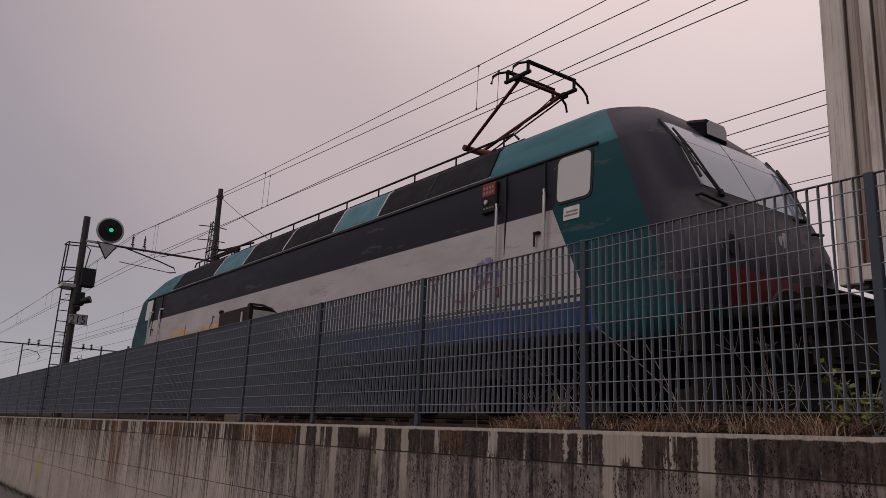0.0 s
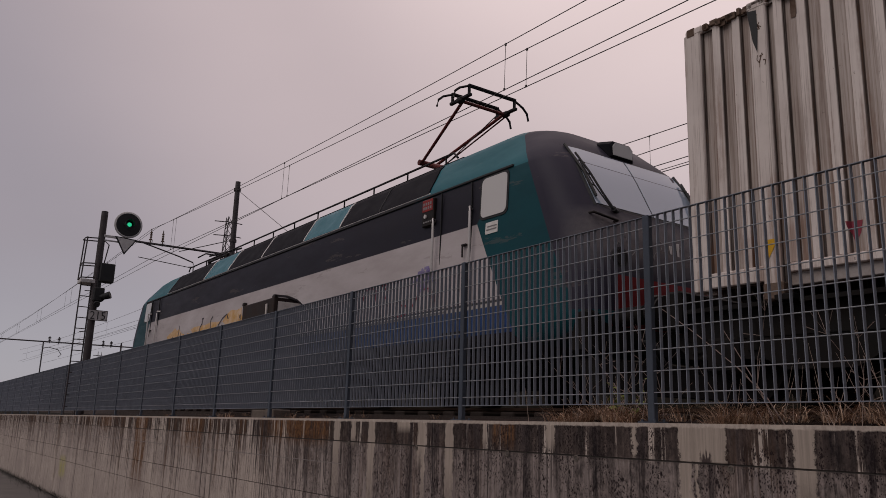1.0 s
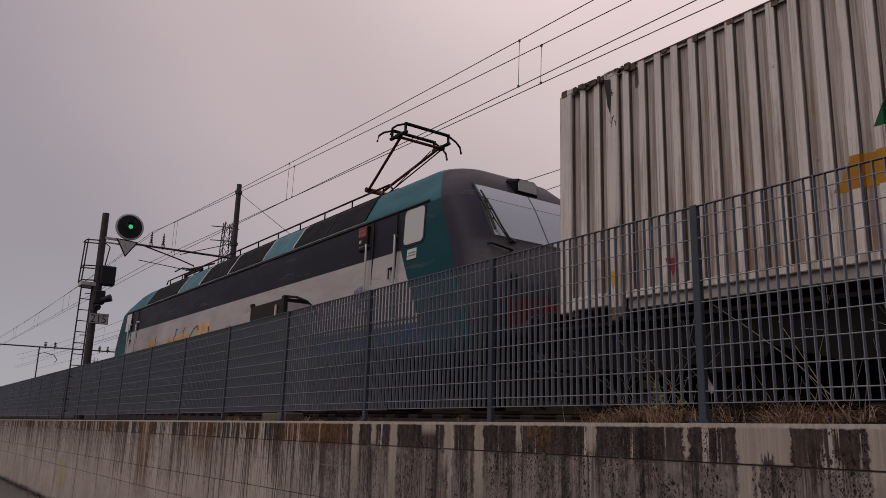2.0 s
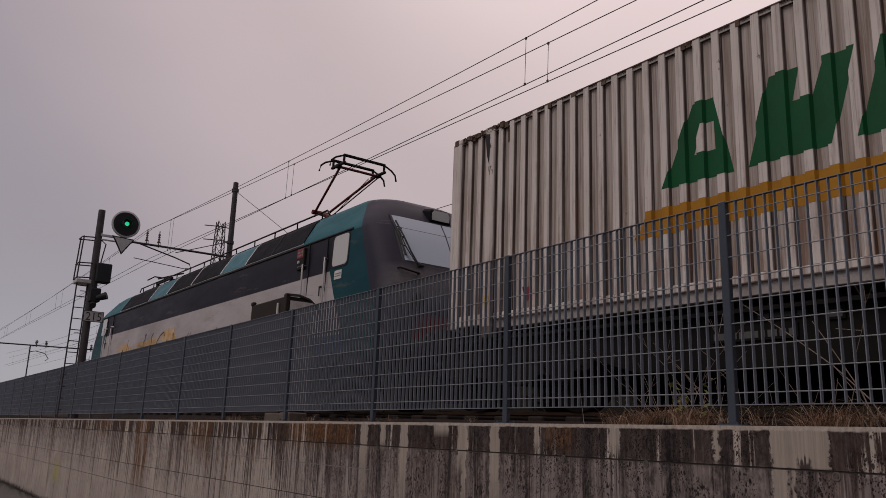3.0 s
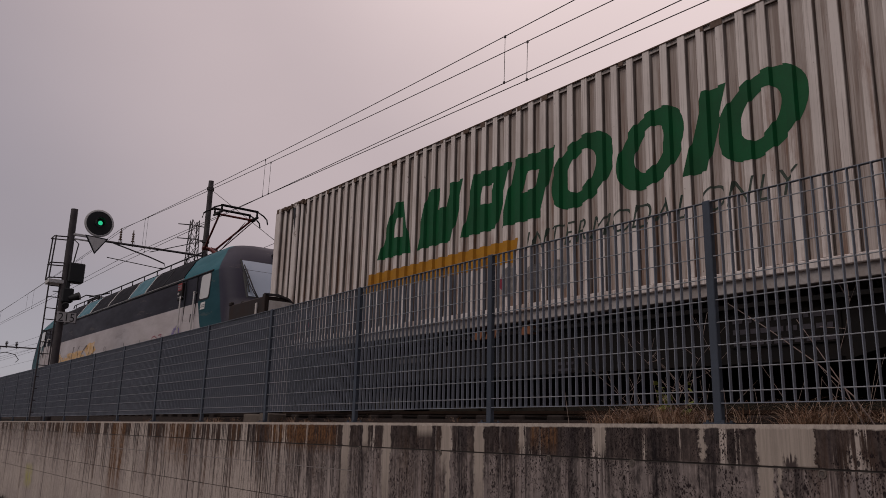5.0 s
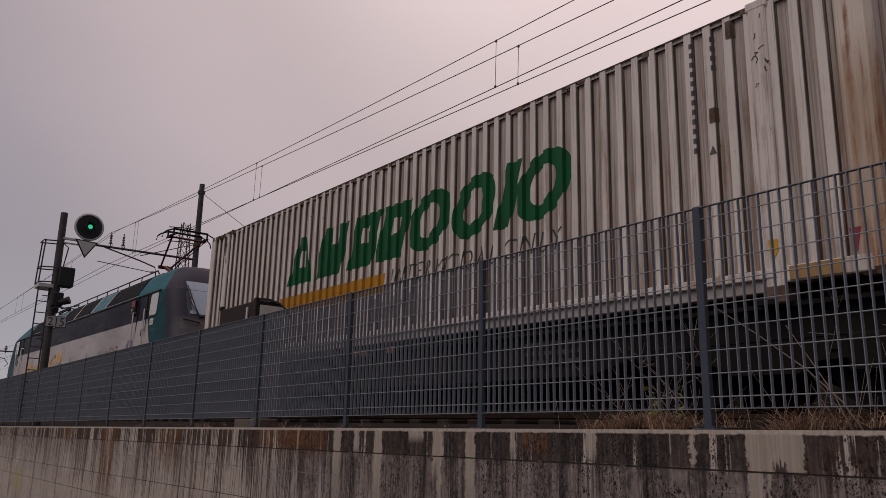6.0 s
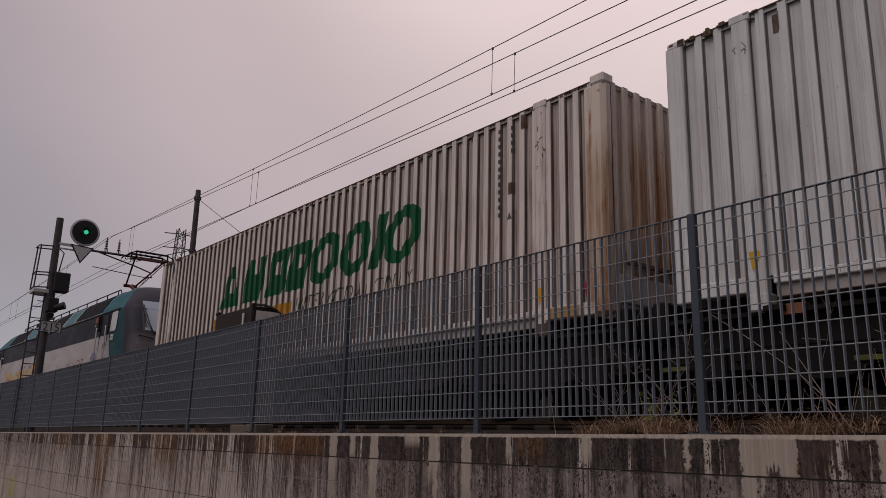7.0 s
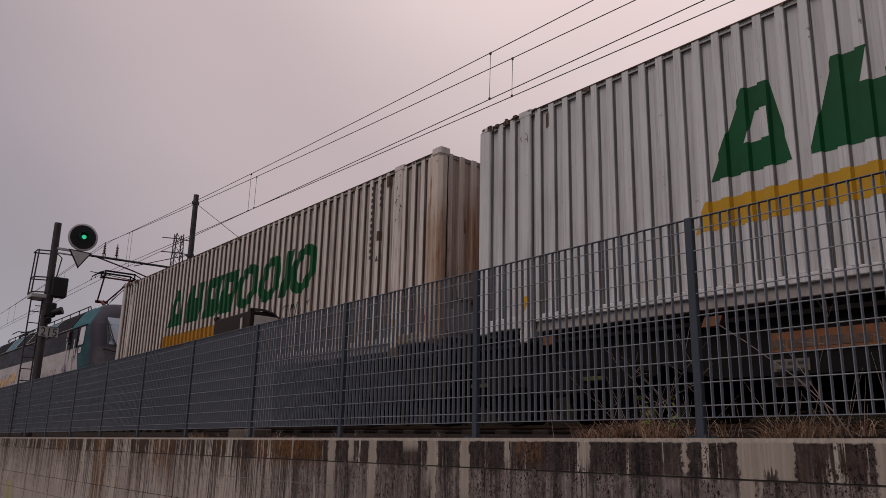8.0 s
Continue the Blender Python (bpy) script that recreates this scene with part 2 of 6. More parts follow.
        c = m.mix(band, c, m.mix(m.ramp(fine, 0.42, 0.6), (0.40, 0.335, 0.285), (0.31, 0.26, 0.22)))
    notch = m.math("MULTIPLY", m.ramp(m.math("ABSOLUTE", m.math("SUBTRACT", sway, 8.0)), 0.03, 0.05, 0.9, 0.0), m.ramp(m.math("ADD", depth, m.math("MULTIPLY", fine, 0.30)), 0.30, 0.315))
    c = m.mix(m.math("MULTIPLY", notch, m.math("LESS_THAN", depth, 0.21)), c, (0.035, 0.024, 0.026))
    # a yellow-green sprayed patch far along the wall
    spray = m.math("MULTIPLY", m.ramp(m.math("ABSOLUTE", m.math("SUBTRACT", sway, 26.5)), 0.2, 0.5, 1.0, 0.0), m.ramp(m.math("ABSOLUTE", m.math("SUBTRACT", z, 0.72)), 0.14, 0.30, 1.0, 0.0))
    c = m.mix(m.math("MULTIPLY", spray, m.ramp(wall_noise(5, 9), 0.40, 0.55, 0.2, 0.6)), c, (0.36, 0.34, 0.06))
    # pale worn arris
    rag = m.math("ADD", depth, m.math("MULTIPLY", wall_noise(13, 11), 0.030))
    c = m.mix(m.ramp(rag, 0.034, 0.042, 0.92, 0.0), c, m.mix(m.ramp(crust, 0.42, 0.6), (0.50, 0.43, 0.37), (0.36, 0.30, 0.26)))
    h = m.math("ADD", m.math("MULTIPLY", crust, 0.6), m.math("MULTIPLY", blot, 0.4))
    m.colour(c).bump(h, 0.5, 0.006)
    return m.m


def livery():
    """Locomotive paint scheme, laid out in the body's own coordinates (x across, y along, z above rail)."""
    m = Mat("locomotive_paint", 0.5, spec=0.18)
    y, z = m.axis("Y"), m.axis("Z")
    ay = m.math("ABSOLUTE", y)
    dirt, fine = m.noise(1.7, 6, 0.65, (0.4, 0.4, 1.4)), m.noise(30, 4, 0.6)
    grey = m.mix(m.ramp(dirt, 0.35, 0.7), (0.013, 0.012, 0.020), (0.021, 0.019, 0.026))
    white = m.mix(m.ramp(dirt, 0.35, 0.75), (0.47, 0.425, 0.425), (0.34, 0.295, 0.29))
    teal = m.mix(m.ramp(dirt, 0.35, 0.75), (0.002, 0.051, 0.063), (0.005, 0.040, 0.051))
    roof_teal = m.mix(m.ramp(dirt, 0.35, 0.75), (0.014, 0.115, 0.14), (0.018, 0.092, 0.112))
    nose = m.mix(m.ramp(dirt, 0.35, 0.75), (0.026, 0.023, 0.038), (0.039, 0.035, 0.050))
    blue = m.mix(m.ramp(dirt, 0.4, 0.7), (0.02, 0.055, 0.17), (0.03, 0.05, 0.10))
    red = m.mix(m.ramp(dirt, 0.4, 0.75), (0.19, 0.012, 0.015), (0.11, 0.014, 0.014))

    def above(v, lim):
        return m.ramp(v, lim - 0.004, lim + 0.004)

    c = m.mix(above(z, 0.85), (0.012, 0.011, 0.012), blue)
    c = m.mix(above(z, 1.18), c, (0.42, 0.39, 0.36))
    c = m.mix(above(z, 1.225), c, (0.04, 0.04, 0.045))
    c = m.mix(above(z, 1.255), c, white)
    c = m.mix(above(z, 2.27), c, grey)
    # teal cab: slanting edges meet at the top of the white band
    up = m.math("MULTIPLY_ADD", m.math("SUBTRACT", z, 2.28), 0.95, 7.43)
    down = m.math("MULTIPLY_ADD", m.math("SUBTRACT", 2.28, z), 0.52, 7.43)
    c = m.mix(m.math("GREATER_THAN", ay, m.math("MAXIMUM", up, down)), c, teal)
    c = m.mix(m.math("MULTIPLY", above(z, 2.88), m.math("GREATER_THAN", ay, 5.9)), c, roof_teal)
    # grey nose
    rim = m.math("MULTIPLY_ADD", m.math("SUBTRACT", 2.9, z), 0.42, 8.36)
    rim = m.math("MINIMUM", rim, 9.06)
    rim = m.math("ADD", rim, m.math("MULTIPLY", m.math("MAXIMUM", m.math("SUBTRACT", z, 2.9), 0.0), -0.45))
    c = m.mix(m.math("MULTIPLY", m.math("GREATER_THAN", ay, rim), above(z, 1.02)), c, nose)
    # lighter grey on the nose front, fading out above and below
    nose_pale = m.math("MULTIPLY", m.math("MULTIPLY", m.ramp(ay, 8.92, 9.25), m.ramp(z, 1.42, 1.75)), m.ramp(z, 2.24, 2.12))
    c = m.mix(m.math("MULTIPLY", nose_pale, m.ramp(m.noise(5, 6, 0.7), 0.30, 0.62, 0.35, 0.95)), c, (0.135, 0.122, 0.125))
    front = m.math("MULTIPLY", m.math("GREATER_THAN", ay, 9.2), m.math("LESS_THAN", m.math("ABSOLUTE", m.axis("X")), 0.95))
    c = m.mix(m.math("MULTIPLY", front, above(m.math("MULTIPLY", z, -1), -1.42)), c, red)
    c = m.mix(m.math("MULTIPLY", m.math("GREATER_THAN", m.noise(2.4, 6, 0.7, (0.3, 0.3, 2.0)), 0.62), 0.25), c, (0.16, 0.13, 0.11))
    m.colour(c).gloss(m.ramp(dirt, 0.3, 0.75, 0.45, 0.7)).bump(fine, 0.05, 0.002)
    return m.m


def plain(name, c, rough=0.5, metal=0.0, spec=0.4):
    return Mat(name, rough, metal, spec).colour(c).m


def glowing(name, c, strength):
    m = Mat(name, 0.4).colour(c)
    m.b.inputs["Emission Color"].default_value = (*c, 1)
    m.b.inputs["Emission Strength"].default_value = strength
    return m.m


def ground_mat(name, a, b, c3, scale=2.0, bump=0.6):
    m = Mat(name, 0.95, spec=0.15)
    n1, n2 = m.noise(scale, 6, 0.65, world=True), m.noise(scale * 18, 5, 0.7, world=True)
    c = m.mix(m.ramp(n1, 0.35, 0.65), a, b)
    c = m.mix(m.ramp(n2, 0.45, 0.7), c, c3)
    m.colour(c).bump(n2, bump, 0.02)
    return m.m


def grass_mat():
    m = Mat("dry_grass", 0.9, spec=0.15)
    c = m.n.new("ShaderNodeValToRGB")
    c.color_ramp.elements[0].color = (0.075, 0.042, 0.028, 1)
    c.color_ramp.elements[1].color = (0.60, 0.45, 0.33, 1)
    e2 = c.color_ramp.elements.new(0.5)
    e2.color = (0.29, 0.175, 0.115, 1)
    m.l.new(m.geo.outputs["Random Per Island"], c.inputs["Fac"])
    return m.colour(c.outputs["Color"]).m


M_WALL = concrete_wall()
M_JOINT = plain("joint_shadowed_mortar", (0.10, 0.085, 0.075), 0.95)
M_ASPHALT = ground_mat("asphalt", (0.125, 0.112, 0.104), (0.155, 0.138, 0.127), (0.095, 0.086, 0.08), 1.2, 0.4)
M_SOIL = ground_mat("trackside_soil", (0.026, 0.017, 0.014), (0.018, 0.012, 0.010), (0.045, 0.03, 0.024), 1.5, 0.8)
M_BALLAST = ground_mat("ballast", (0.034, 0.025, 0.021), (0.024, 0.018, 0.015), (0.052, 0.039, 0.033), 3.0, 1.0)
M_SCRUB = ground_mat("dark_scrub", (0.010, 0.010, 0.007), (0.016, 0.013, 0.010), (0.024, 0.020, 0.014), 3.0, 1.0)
M_FENCE = worn("galvanised_fence_steel", (0.218, 0.236, 0.272), (0.135, 0.146, 0.172), 0.5, 0.15, 2.5, 0.6, 90)
M_ROD = worn("galvanised_rod_steel", (0.265, 0.272, 0.287), (0.18, 0.182, 0.192), 0.5, 0.25, 2.5, 0.6, 90)
M_POST = worn("galvanised_post_steel", (0.066, 0.078, 0.100), (0.045, 0.05, 0.06), 0.5, 0.2, 4.0, 0.6, 70)
M_GRASS = grass_mat()
M_STEM = plain("dry_stem", (0.27, 0.21, 0.185), 0.9)
M_LEAF = worn("weed_leaf", (0.12, 0.16, 0.03), (0.26, 0.27, 0.07), 0.7, 0.0, 9, 0.8, 40)
M_LOCO = livery()
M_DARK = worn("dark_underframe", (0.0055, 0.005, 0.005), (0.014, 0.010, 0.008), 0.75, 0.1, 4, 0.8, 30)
M_ROOFGREY = worn("dark_roof_panel", (0.007, 0.007, 0.010), (0.013, 0.012, 0.015), 0.7, 0.0, 2.5, 0.7, 40, spec=0.08)
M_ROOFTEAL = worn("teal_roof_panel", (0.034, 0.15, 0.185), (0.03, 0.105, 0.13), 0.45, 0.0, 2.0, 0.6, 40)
M_RUBBER = plain("black_rubber", (0.012, 0.012, 0.013), 0.6)
M_SEAM = plain("panel_seam", (0.018, 0.018, 0.02), 0.7)
M_CHROME = worn("pale_handrail_steel", (0.62, 0.59, 0.57), (0.4, 0.36, 0.33), 0.35, 0.3, 6, 0.4, 60)
# the pale bases of both cab glasses hold the reflected sky in their colour
M_GLASS = Mat("cab_glass_sky_tint", 0.08, 0.0, 1.0).colour((0.31, 0.37, 0.45)).m
M_SIDEGLASS = Mat("cab_side_glass_sky_tint", 0.12, 0.0, 0.8).colour((0.55, 0.53, 0.51)).m
M_LAMPGLASS = Mat("lamp_glass", 0.12, 0.0, 0.9).colour((0.50, 0.49, 0.46)).m
M_PANTO = worn("oxide_red_pantograph_tube", (0.17, 0.034, 0.028), (0.05, 0.018, 0.018), 0.55, 0.1, 8, 0.9, 60)
M_BLACKSTEEL = worn("black_steel", (0.016, 0.015, 0.016), (0.04, 0.03, 0.026), 0.55, 0.4, 6, 0.6, 60)
M_REDPLATE = worn("red_plate", (0.30, 0.03, 0.03), (0.10, 0.03, 0.03), 0.5, 0, 20, 0.7, 80)
M_WHITE = worn("white_plate", (0.66, 0.64, 0.62), (0.42, 0.38, 0.35), 0.5, 0, 9, 0.6, 70)
M_GREYBAR = plain("faded_print", (0.20, 0.19, 0.19), 0.7)
M_BLACKBAR = plain("black_print", (0.035, 0.032, 0.032), 0.7)
M_FAINT = plain("worn_stencil_print", (0.085, 0.08, 0.08), 0.7)
M_SPRAYDARK = plain("dark_spray_paint", (0.035, 0.028, 0.035), 0.6)
M_SPRAYGOLD = worn("ochre_spray_paint", (0.50, 0.27, 0.06), (0.62, 0.48, 0.36), 0.6, 0, 5, 1.0, 25)
M_SPRAYVIOLET = worn("violet_spray_paint", (0.16, 0.12, 0.32), (0.34, 0.31, 0.36), 0.6, 0, 7, 0.8, 30)
M_SPRAYPALE = worn("pale_spray_paint", (0.24, 0.23, 0.235), (0.14, 0.13, 0.14), 0.6, 0, 8, 0.9, 30)
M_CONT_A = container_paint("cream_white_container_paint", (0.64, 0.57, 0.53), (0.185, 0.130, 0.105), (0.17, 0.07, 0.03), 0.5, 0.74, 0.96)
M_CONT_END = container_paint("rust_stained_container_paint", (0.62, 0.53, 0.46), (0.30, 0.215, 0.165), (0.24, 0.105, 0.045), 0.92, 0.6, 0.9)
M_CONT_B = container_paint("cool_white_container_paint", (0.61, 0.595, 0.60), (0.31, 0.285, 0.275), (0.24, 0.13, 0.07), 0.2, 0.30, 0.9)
M_GREEN = worn("green_lettering_paint", (0.007, 0.090, 0.030), (0.011, 0.055, 0.022), 0.5, 0, 2.4, 0.7, 40)
M_FADEDGREEN = worn("faded_green_lettering", (0.022, 0.042, 0.030), (0.10, 0.105, 0.092), 0.55, 0, 6, 0.7, 40)
M_YELLOW = worn("ochre_stripe_paint", (0.56, 0.315, 0.02), (0.42, 0.22, 0.03), 0.5, 0, 3, 0.6, 40)
M_OCHRE = worn("dirty_ochre_stripe_paint", (0.44, 0.205, 0.016), (0.30, 0.13, 0.02), 0.55, 0, 3, 0.7, 40)
M_CASTING = worn("rusty_casting", (0.16, 0.115, 0.09), (0.08, 0.045, 0.03), 0.8, 0.2, 9, 0.9, 50)
M_RUSTPATCH = worn("rust_patch", (0.20, 0.085, 0.035), (0.36, 0.25, 0.17), 0.9, 0, 7, 1.0, 40)
M_PEEL = worn("peeled_sticker", (0.13, 0.115, 0.11), (0.33, 0.29, 0.27), 0.8, 0, 14, 0.9, 50)
M_MAROON = plain("maroon_mark", (0.22, 0.025, 0.045), 0.6)
M_SILL = worn("grey_sill_paint", (0.40, 0.365, 0.35), (0.20, 0.155, 0.13), 0.7, 0, 3, 0.8, 40)
M_ORANGE = worn("rusty_orange_plate", (0.25, 0.10, 0.047), (0.13, 0.065, 0.04), 0.7, 0, 8, 0.8, 50)
M_MAST = worn("weathered_mast_steel", (0.085, 0.075, 0.078), (0.05, 0.042, 0.042), 0.7, 0.3, 3, 0.7, 40)
M_WIRE = plain("weathered_copper_wire", (0.060, 0.052, 0.050), 0.7, 0.3)
M_SIGNAL = plain("matt_black_signal", (0.012, 0.012, 0.013), 0.7)
M_RING = worn("pale_signal_rim", (0.52, 0.50, 0.49), (0.34, 0.32, 0.31), 0.6, 0, 6, 0.5, 60)
M_GREENLIGHT = glowing("green_signal_lens", (0.03, 0.62, 0.30), 0.85)
M_LENS = plain("unlit_lens", (0.01, 0.04, 0.025), 0.2)
M_BROWNBOX = worn("dark_brown_cabinet_paint", (0.022, 0.017, 0.016), (0.045, 0.03, 0.024), 0.7, 0, 5, 0.8, 40)
M_PALEBOX = worn("pale_cabinet_panel", (0.62, 0.58, 0.54), (0.36, 0.30, 0.26), 0.7, 0, 4, 0.7, 40)
M_TAN = worn("scuffed_tan_board", (0.36, 0.22, 0.09), (0.22, 0.14, 0.08), 0.7, 0, 6, 0.9, 40)
M_BLOCK = worn("pale_concrete", (0.17, 0.145, 0.125), (0.09, 0.07, 0.06), 0.9, 0, 4, 0.7, 40)
M_STRAW = plain("pale_straw", (0.42, 0.335, 0.285), 0.9)
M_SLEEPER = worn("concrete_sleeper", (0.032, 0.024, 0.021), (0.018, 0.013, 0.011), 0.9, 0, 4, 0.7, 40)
M_RAIL = worn("rail_steel", (0.06, 0.036, 0.025), (0.035, 0.02, 0.015), 0.6, 0.5, 5, 0.7, 60)
M_MOSS = worn("mossy_axle_cover", (0.11, 0.115, 0.03), (0.05, 0.04, 0.03), 0.9, 0, 6, 0.9, 30)
M_STONE = worn("rubble_stone", (0.12, 0.10, 0.09), (0.06, 0.045, 0.038), 0.9, 0, 6, 0.8, 30)


# ---- mesh helpers ----
class Shape:
    """Gathers vertices and faces for one mesh."""

    def __init__(self):
        self.v, self.f, self.smooth = [], [], []

    def add(self, verts, faces, smooth=False):
        k = len(self.v)
        self.v += [tuple(p) for p in verts]
        self.f += [tuple(i + k for i in q) for q in faces]
        self.smooth += [smooth] * len(faces)
        return self

    def box(self, x0, x1, y0, y1, z0, z1, c=0.0, m=None):
        """A box with chamfered edges of width c."""
        bm = bmesh.new()
        bmesh.ops.create_cube(bm, size=1)
        for q in bm.verts:
            q.co = ((x0 + x1) / 2 + q.co.x * (x1 - x0), (y0 + y1) / 2 + q.co.y * (y1 - y0), (z0 + z1) / 2 + q.co.z * (z1 - z0))
        if c:
            bmesh.ops.bevel(bm, geom=list(bm.edges), offset=c, segments=1, affect="EDGES", profile=0.5)
        if m:
            bm.transform(m)
        bm.verts.index_update()
        self.add([q.co.copy() for q in bm.verts], [[q.index for q in f.verts] for f in bm.faces])
        bm.free()
        return self

    def tube(self, pts, r, n=8, caps=True, r2=None):
        """A round tube along points."""
        pts = [Vector(p) for p in pts]
        rings = []
        for i, p in enumerate(pts):
            d = (pts[min(i + 1, len(pts) - 1)] - pts[max(i - 1, 0)]).normalized()
            a = d.orthogonal() if abs(d.z) > 0.9 else d.cross(Vector((0, 0, 1)))
            a.normalize()
            b = d.cross(a)
            rr = r if r2 is None else r + (r2 - r) * i / (len(pts) - 1)
            rings.append([p + (a * math.cos(t) + b * math.sin(t)) * rr for t in (2 * math.pi * j / n for j in range(n))])
        k = len(pts)
        faces = [(i * n + j, i * n + (j + 1) % n, (i + 1) * n + (j + 1) % n, (i + 1) * n + j) for i in range(k - 1) for j in range(n)]
        self.add([q for ring in rings for q in ring], faces, n > 6)
        if caps:
            self.add(rings[0], [tuple(range(n))[::-1]])
            self.add(rings[-1], [tuple(range(n))])
        return self

    def prism(self, poly, x0, x1, axis=0):
        """A flat polygon, given in the other two axes, pushed from x0 to x1 along an axis."""
        n = len(poly)

        def put(u, v, w):
            return ((w, u, v), (u, w, v), (u, v, w))[axis]
        vs = [put(u, v, x0) for u, v in poly] + [put(u, v, x1) for u, v in poly]
        fs = [tuple(range(n))[::-1], tuple(range(n, 2 * n))] + [(i, (i + 1) % n, n + (i + 1) % n, n + i) for i in range(n)]
        return self.add(vs, fs)

    def loft(self, rings, closed=True, cap=True, smooth=True):
        n = len(rings[0])
        k = len(rings)
        fs = [(i * n + j, i * n + (j + 1) % n, (i + 1) * n + (j + 1) % n, (i + 1) * n + j) for i in range(k - 1) for j in range(n if closed else n - 1)]
        self.add([q for r in rings for q in r], fs, smooth)
        if cap:
            self.add(rings[0], [tuple(range(n))[::-1]])
            self.add(rings[-1], [tuple(range(n))])
        return self

    def mesh(self, name, mat):
        me = bpy.data.meshes.new(name)
        me.from_pydata(self.v, [], self.f)
        me.polygons.foreach_set("use_smooth", self.smooth)
        me.materials.append(mat)
        bm = bmesh.new()
        bm.from_mesh(me)
        if len(bm.faces) < 20000:
            bmesh.ops.recalc_face_normals(bm, faces=list(bm.faces))
        bm.to_mesh(me)
        bm.free()
        return me


def part(name, shape, mat, parent, label="", sharp=None):
    ob = new(name, shape.mesh(name, mat))
    if sharp:
        ob.data.set_sharp_from_angle(angle=radians(sharp))
    ob.parent = parent
    if label:
        tagged(ob, label)
    return ob


def shared(name, mesh, parent, m):
    ob = new(name, mesh)
    ob.parent = parent
    ob.matrix_basis = m
    return ob


def thing(name, m, label, category, group="", kind=""):
    ob = new(name)
    ob.empty_display_size = 0.2
    ob.matrix_basis = m
    return tagged(ob, label, category, group, kind)


def solid(name, shape, mat, label, category="", group="", kind="", m=None):
    ob = new(name, shape.mesh(name, mat))
    if m:
        ob.matrix_basis = m
    return tagged(ob, label, category, group, kind)


def arc(cx, cy, r, a0, a1, n):
    return [(cx + r * math.cos(radians(a0 + (a1 - a0) * i / n)), cy + r * math.sin(radians(a0 + (a1 - a0) * i / n))) for i in range(n + 1)]


def disc(x, y, z, r, depth, n=20, axis="y"):
    pts = arc(0, 0, r, 0, 360 - 360 / n, n - 1)
    s = Shape()
    if axis == "y":
        return s.prism([(x + a, z + b) for a, b in pts], y, y + depth, 1)
    if axis == "x":
        return s.prism([(y + a, z + b) for a, b in pts], x, x + depth, 0)
    return s.prism([(x + a, y + b) for a, b in pts], z, z + depth, 2)


def rounded(w, h, r, n=3):
    """A rounded rectangle about the origin."""
    return (arc(w / 2 - r, h / 2 - r, r, 0, 90, n) + arc(-w / 2 + r, h / 2 - r, r, 90, 180, n)
            + arc(-w / 2 + r, -h / 2 + r, r, 180, 270, n) + arc(w / 2 - r, -h / 2 + r, r, 270, 360, n))

# ---- the line of the railway ----
RAIL = 2.12
LEDGE = 1.93
FX = 4.09
SKEW, CLIMB = 0.48, 0.0063


def axis_x(y):
    return 7.5 - math.tan(radians(SKEW)) * (y - 10)


def on_track(s, side=0.0, z=RAIL):
    """A pose on the main track: s metres along it, side metres to the right of its axis."""
    a = radians(SKEW)
    return pose(7.5 - math.sin(a) * (s - 10) + side * math.cos(a), 10 + math.cos(a) * (s - 10) + side * math.sin(a), z + CLIMB * (s - 10), math.degrees(math.atan(CLIMB)), 0, SKEW)


# ---- large structure ----
solid("ground_road", Shape().box(-600, 3.95, -400, 1500, -0.4, 0.0), M_ASPHALT, "worn grey asphalt road below the retaining wall", "road", kind="structure")
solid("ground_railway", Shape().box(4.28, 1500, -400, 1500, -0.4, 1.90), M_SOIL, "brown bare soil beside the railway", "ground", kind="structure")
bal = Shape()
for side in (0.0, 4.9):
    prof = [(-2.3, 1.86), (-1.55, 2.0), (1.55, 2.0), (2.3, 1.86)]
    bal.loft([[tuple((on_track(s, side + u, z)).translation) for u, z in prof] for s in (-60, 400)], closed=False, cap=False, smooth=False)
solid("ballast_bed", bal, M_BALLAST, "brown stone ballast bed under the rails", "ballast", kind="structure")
wall = thing("wall_retaining", pose(0, 0, 0), "stained concrete retaining wall with black run-off", "wall", kind="structure")
zs = [(0.0, 0.858), (0.866, 1.178), (1.186, 1.498), (1.506, 1.712), (1.722, 1.93)]
for k, (a, b) in enumerate(zs):
    off = (0.0, 0.004, 0.001, 0.003, 0.0)[k]
    part("lift", Shape().box(3.92 - off, 4.27, -60, 300, a, b), M_WALL, wall)
part("joint", Shape().box(3.930, 4.26, -60, 300, 0.01, 1.48), M_JOINT, wall, "dark recessed formwork joints")
part("joint", Shape().box(3.930, 4.26, -60, 300, 1.515, 1.88), M_JOINT, wall)
part("filled_joint", Shape().box(3.9185, 4.26, 12.2, 300, 1.4985, 1.5055), M_PEEL, wall, "pale mortar-filled joint")
part("filled_joint", Shape().box(3.9185, 4.26, -60, 12.2, 1.4975, 1.5065), M_WALL, wall)
tie = disc(0, 0, 0, 0.010, 0.008, 12, "x")
tie_mesh = tie.mesh("tie_hole", M_JOINT)
ring = Shape()
ring.loft([[(0.0, a, b) for a, b in arc(0, 0, r, 0, 340, 17)] for r in (0.022, 0.015)], cap=False)
ring.loft([[(x, a, b) for a, b in arc(0, 0, 0.022, 0, 340, 17)] for x in (0.004, -0.001)], cap=False)
ring_mesh = ring.mesh("tie_rim", M_BLOCK)
for y, z in ((7.84, 1.695), (9.0, 1.70), (9.7, 1.703), (6.95, 1.69), (10.9, 1.70), (12.1, 1.70)):
    shared("tie_hole", tie_mesh, wall, pose(3.914, y, z))
    shared("tie_rim", ring_mesh, wall, pose(3.9135, y, z))

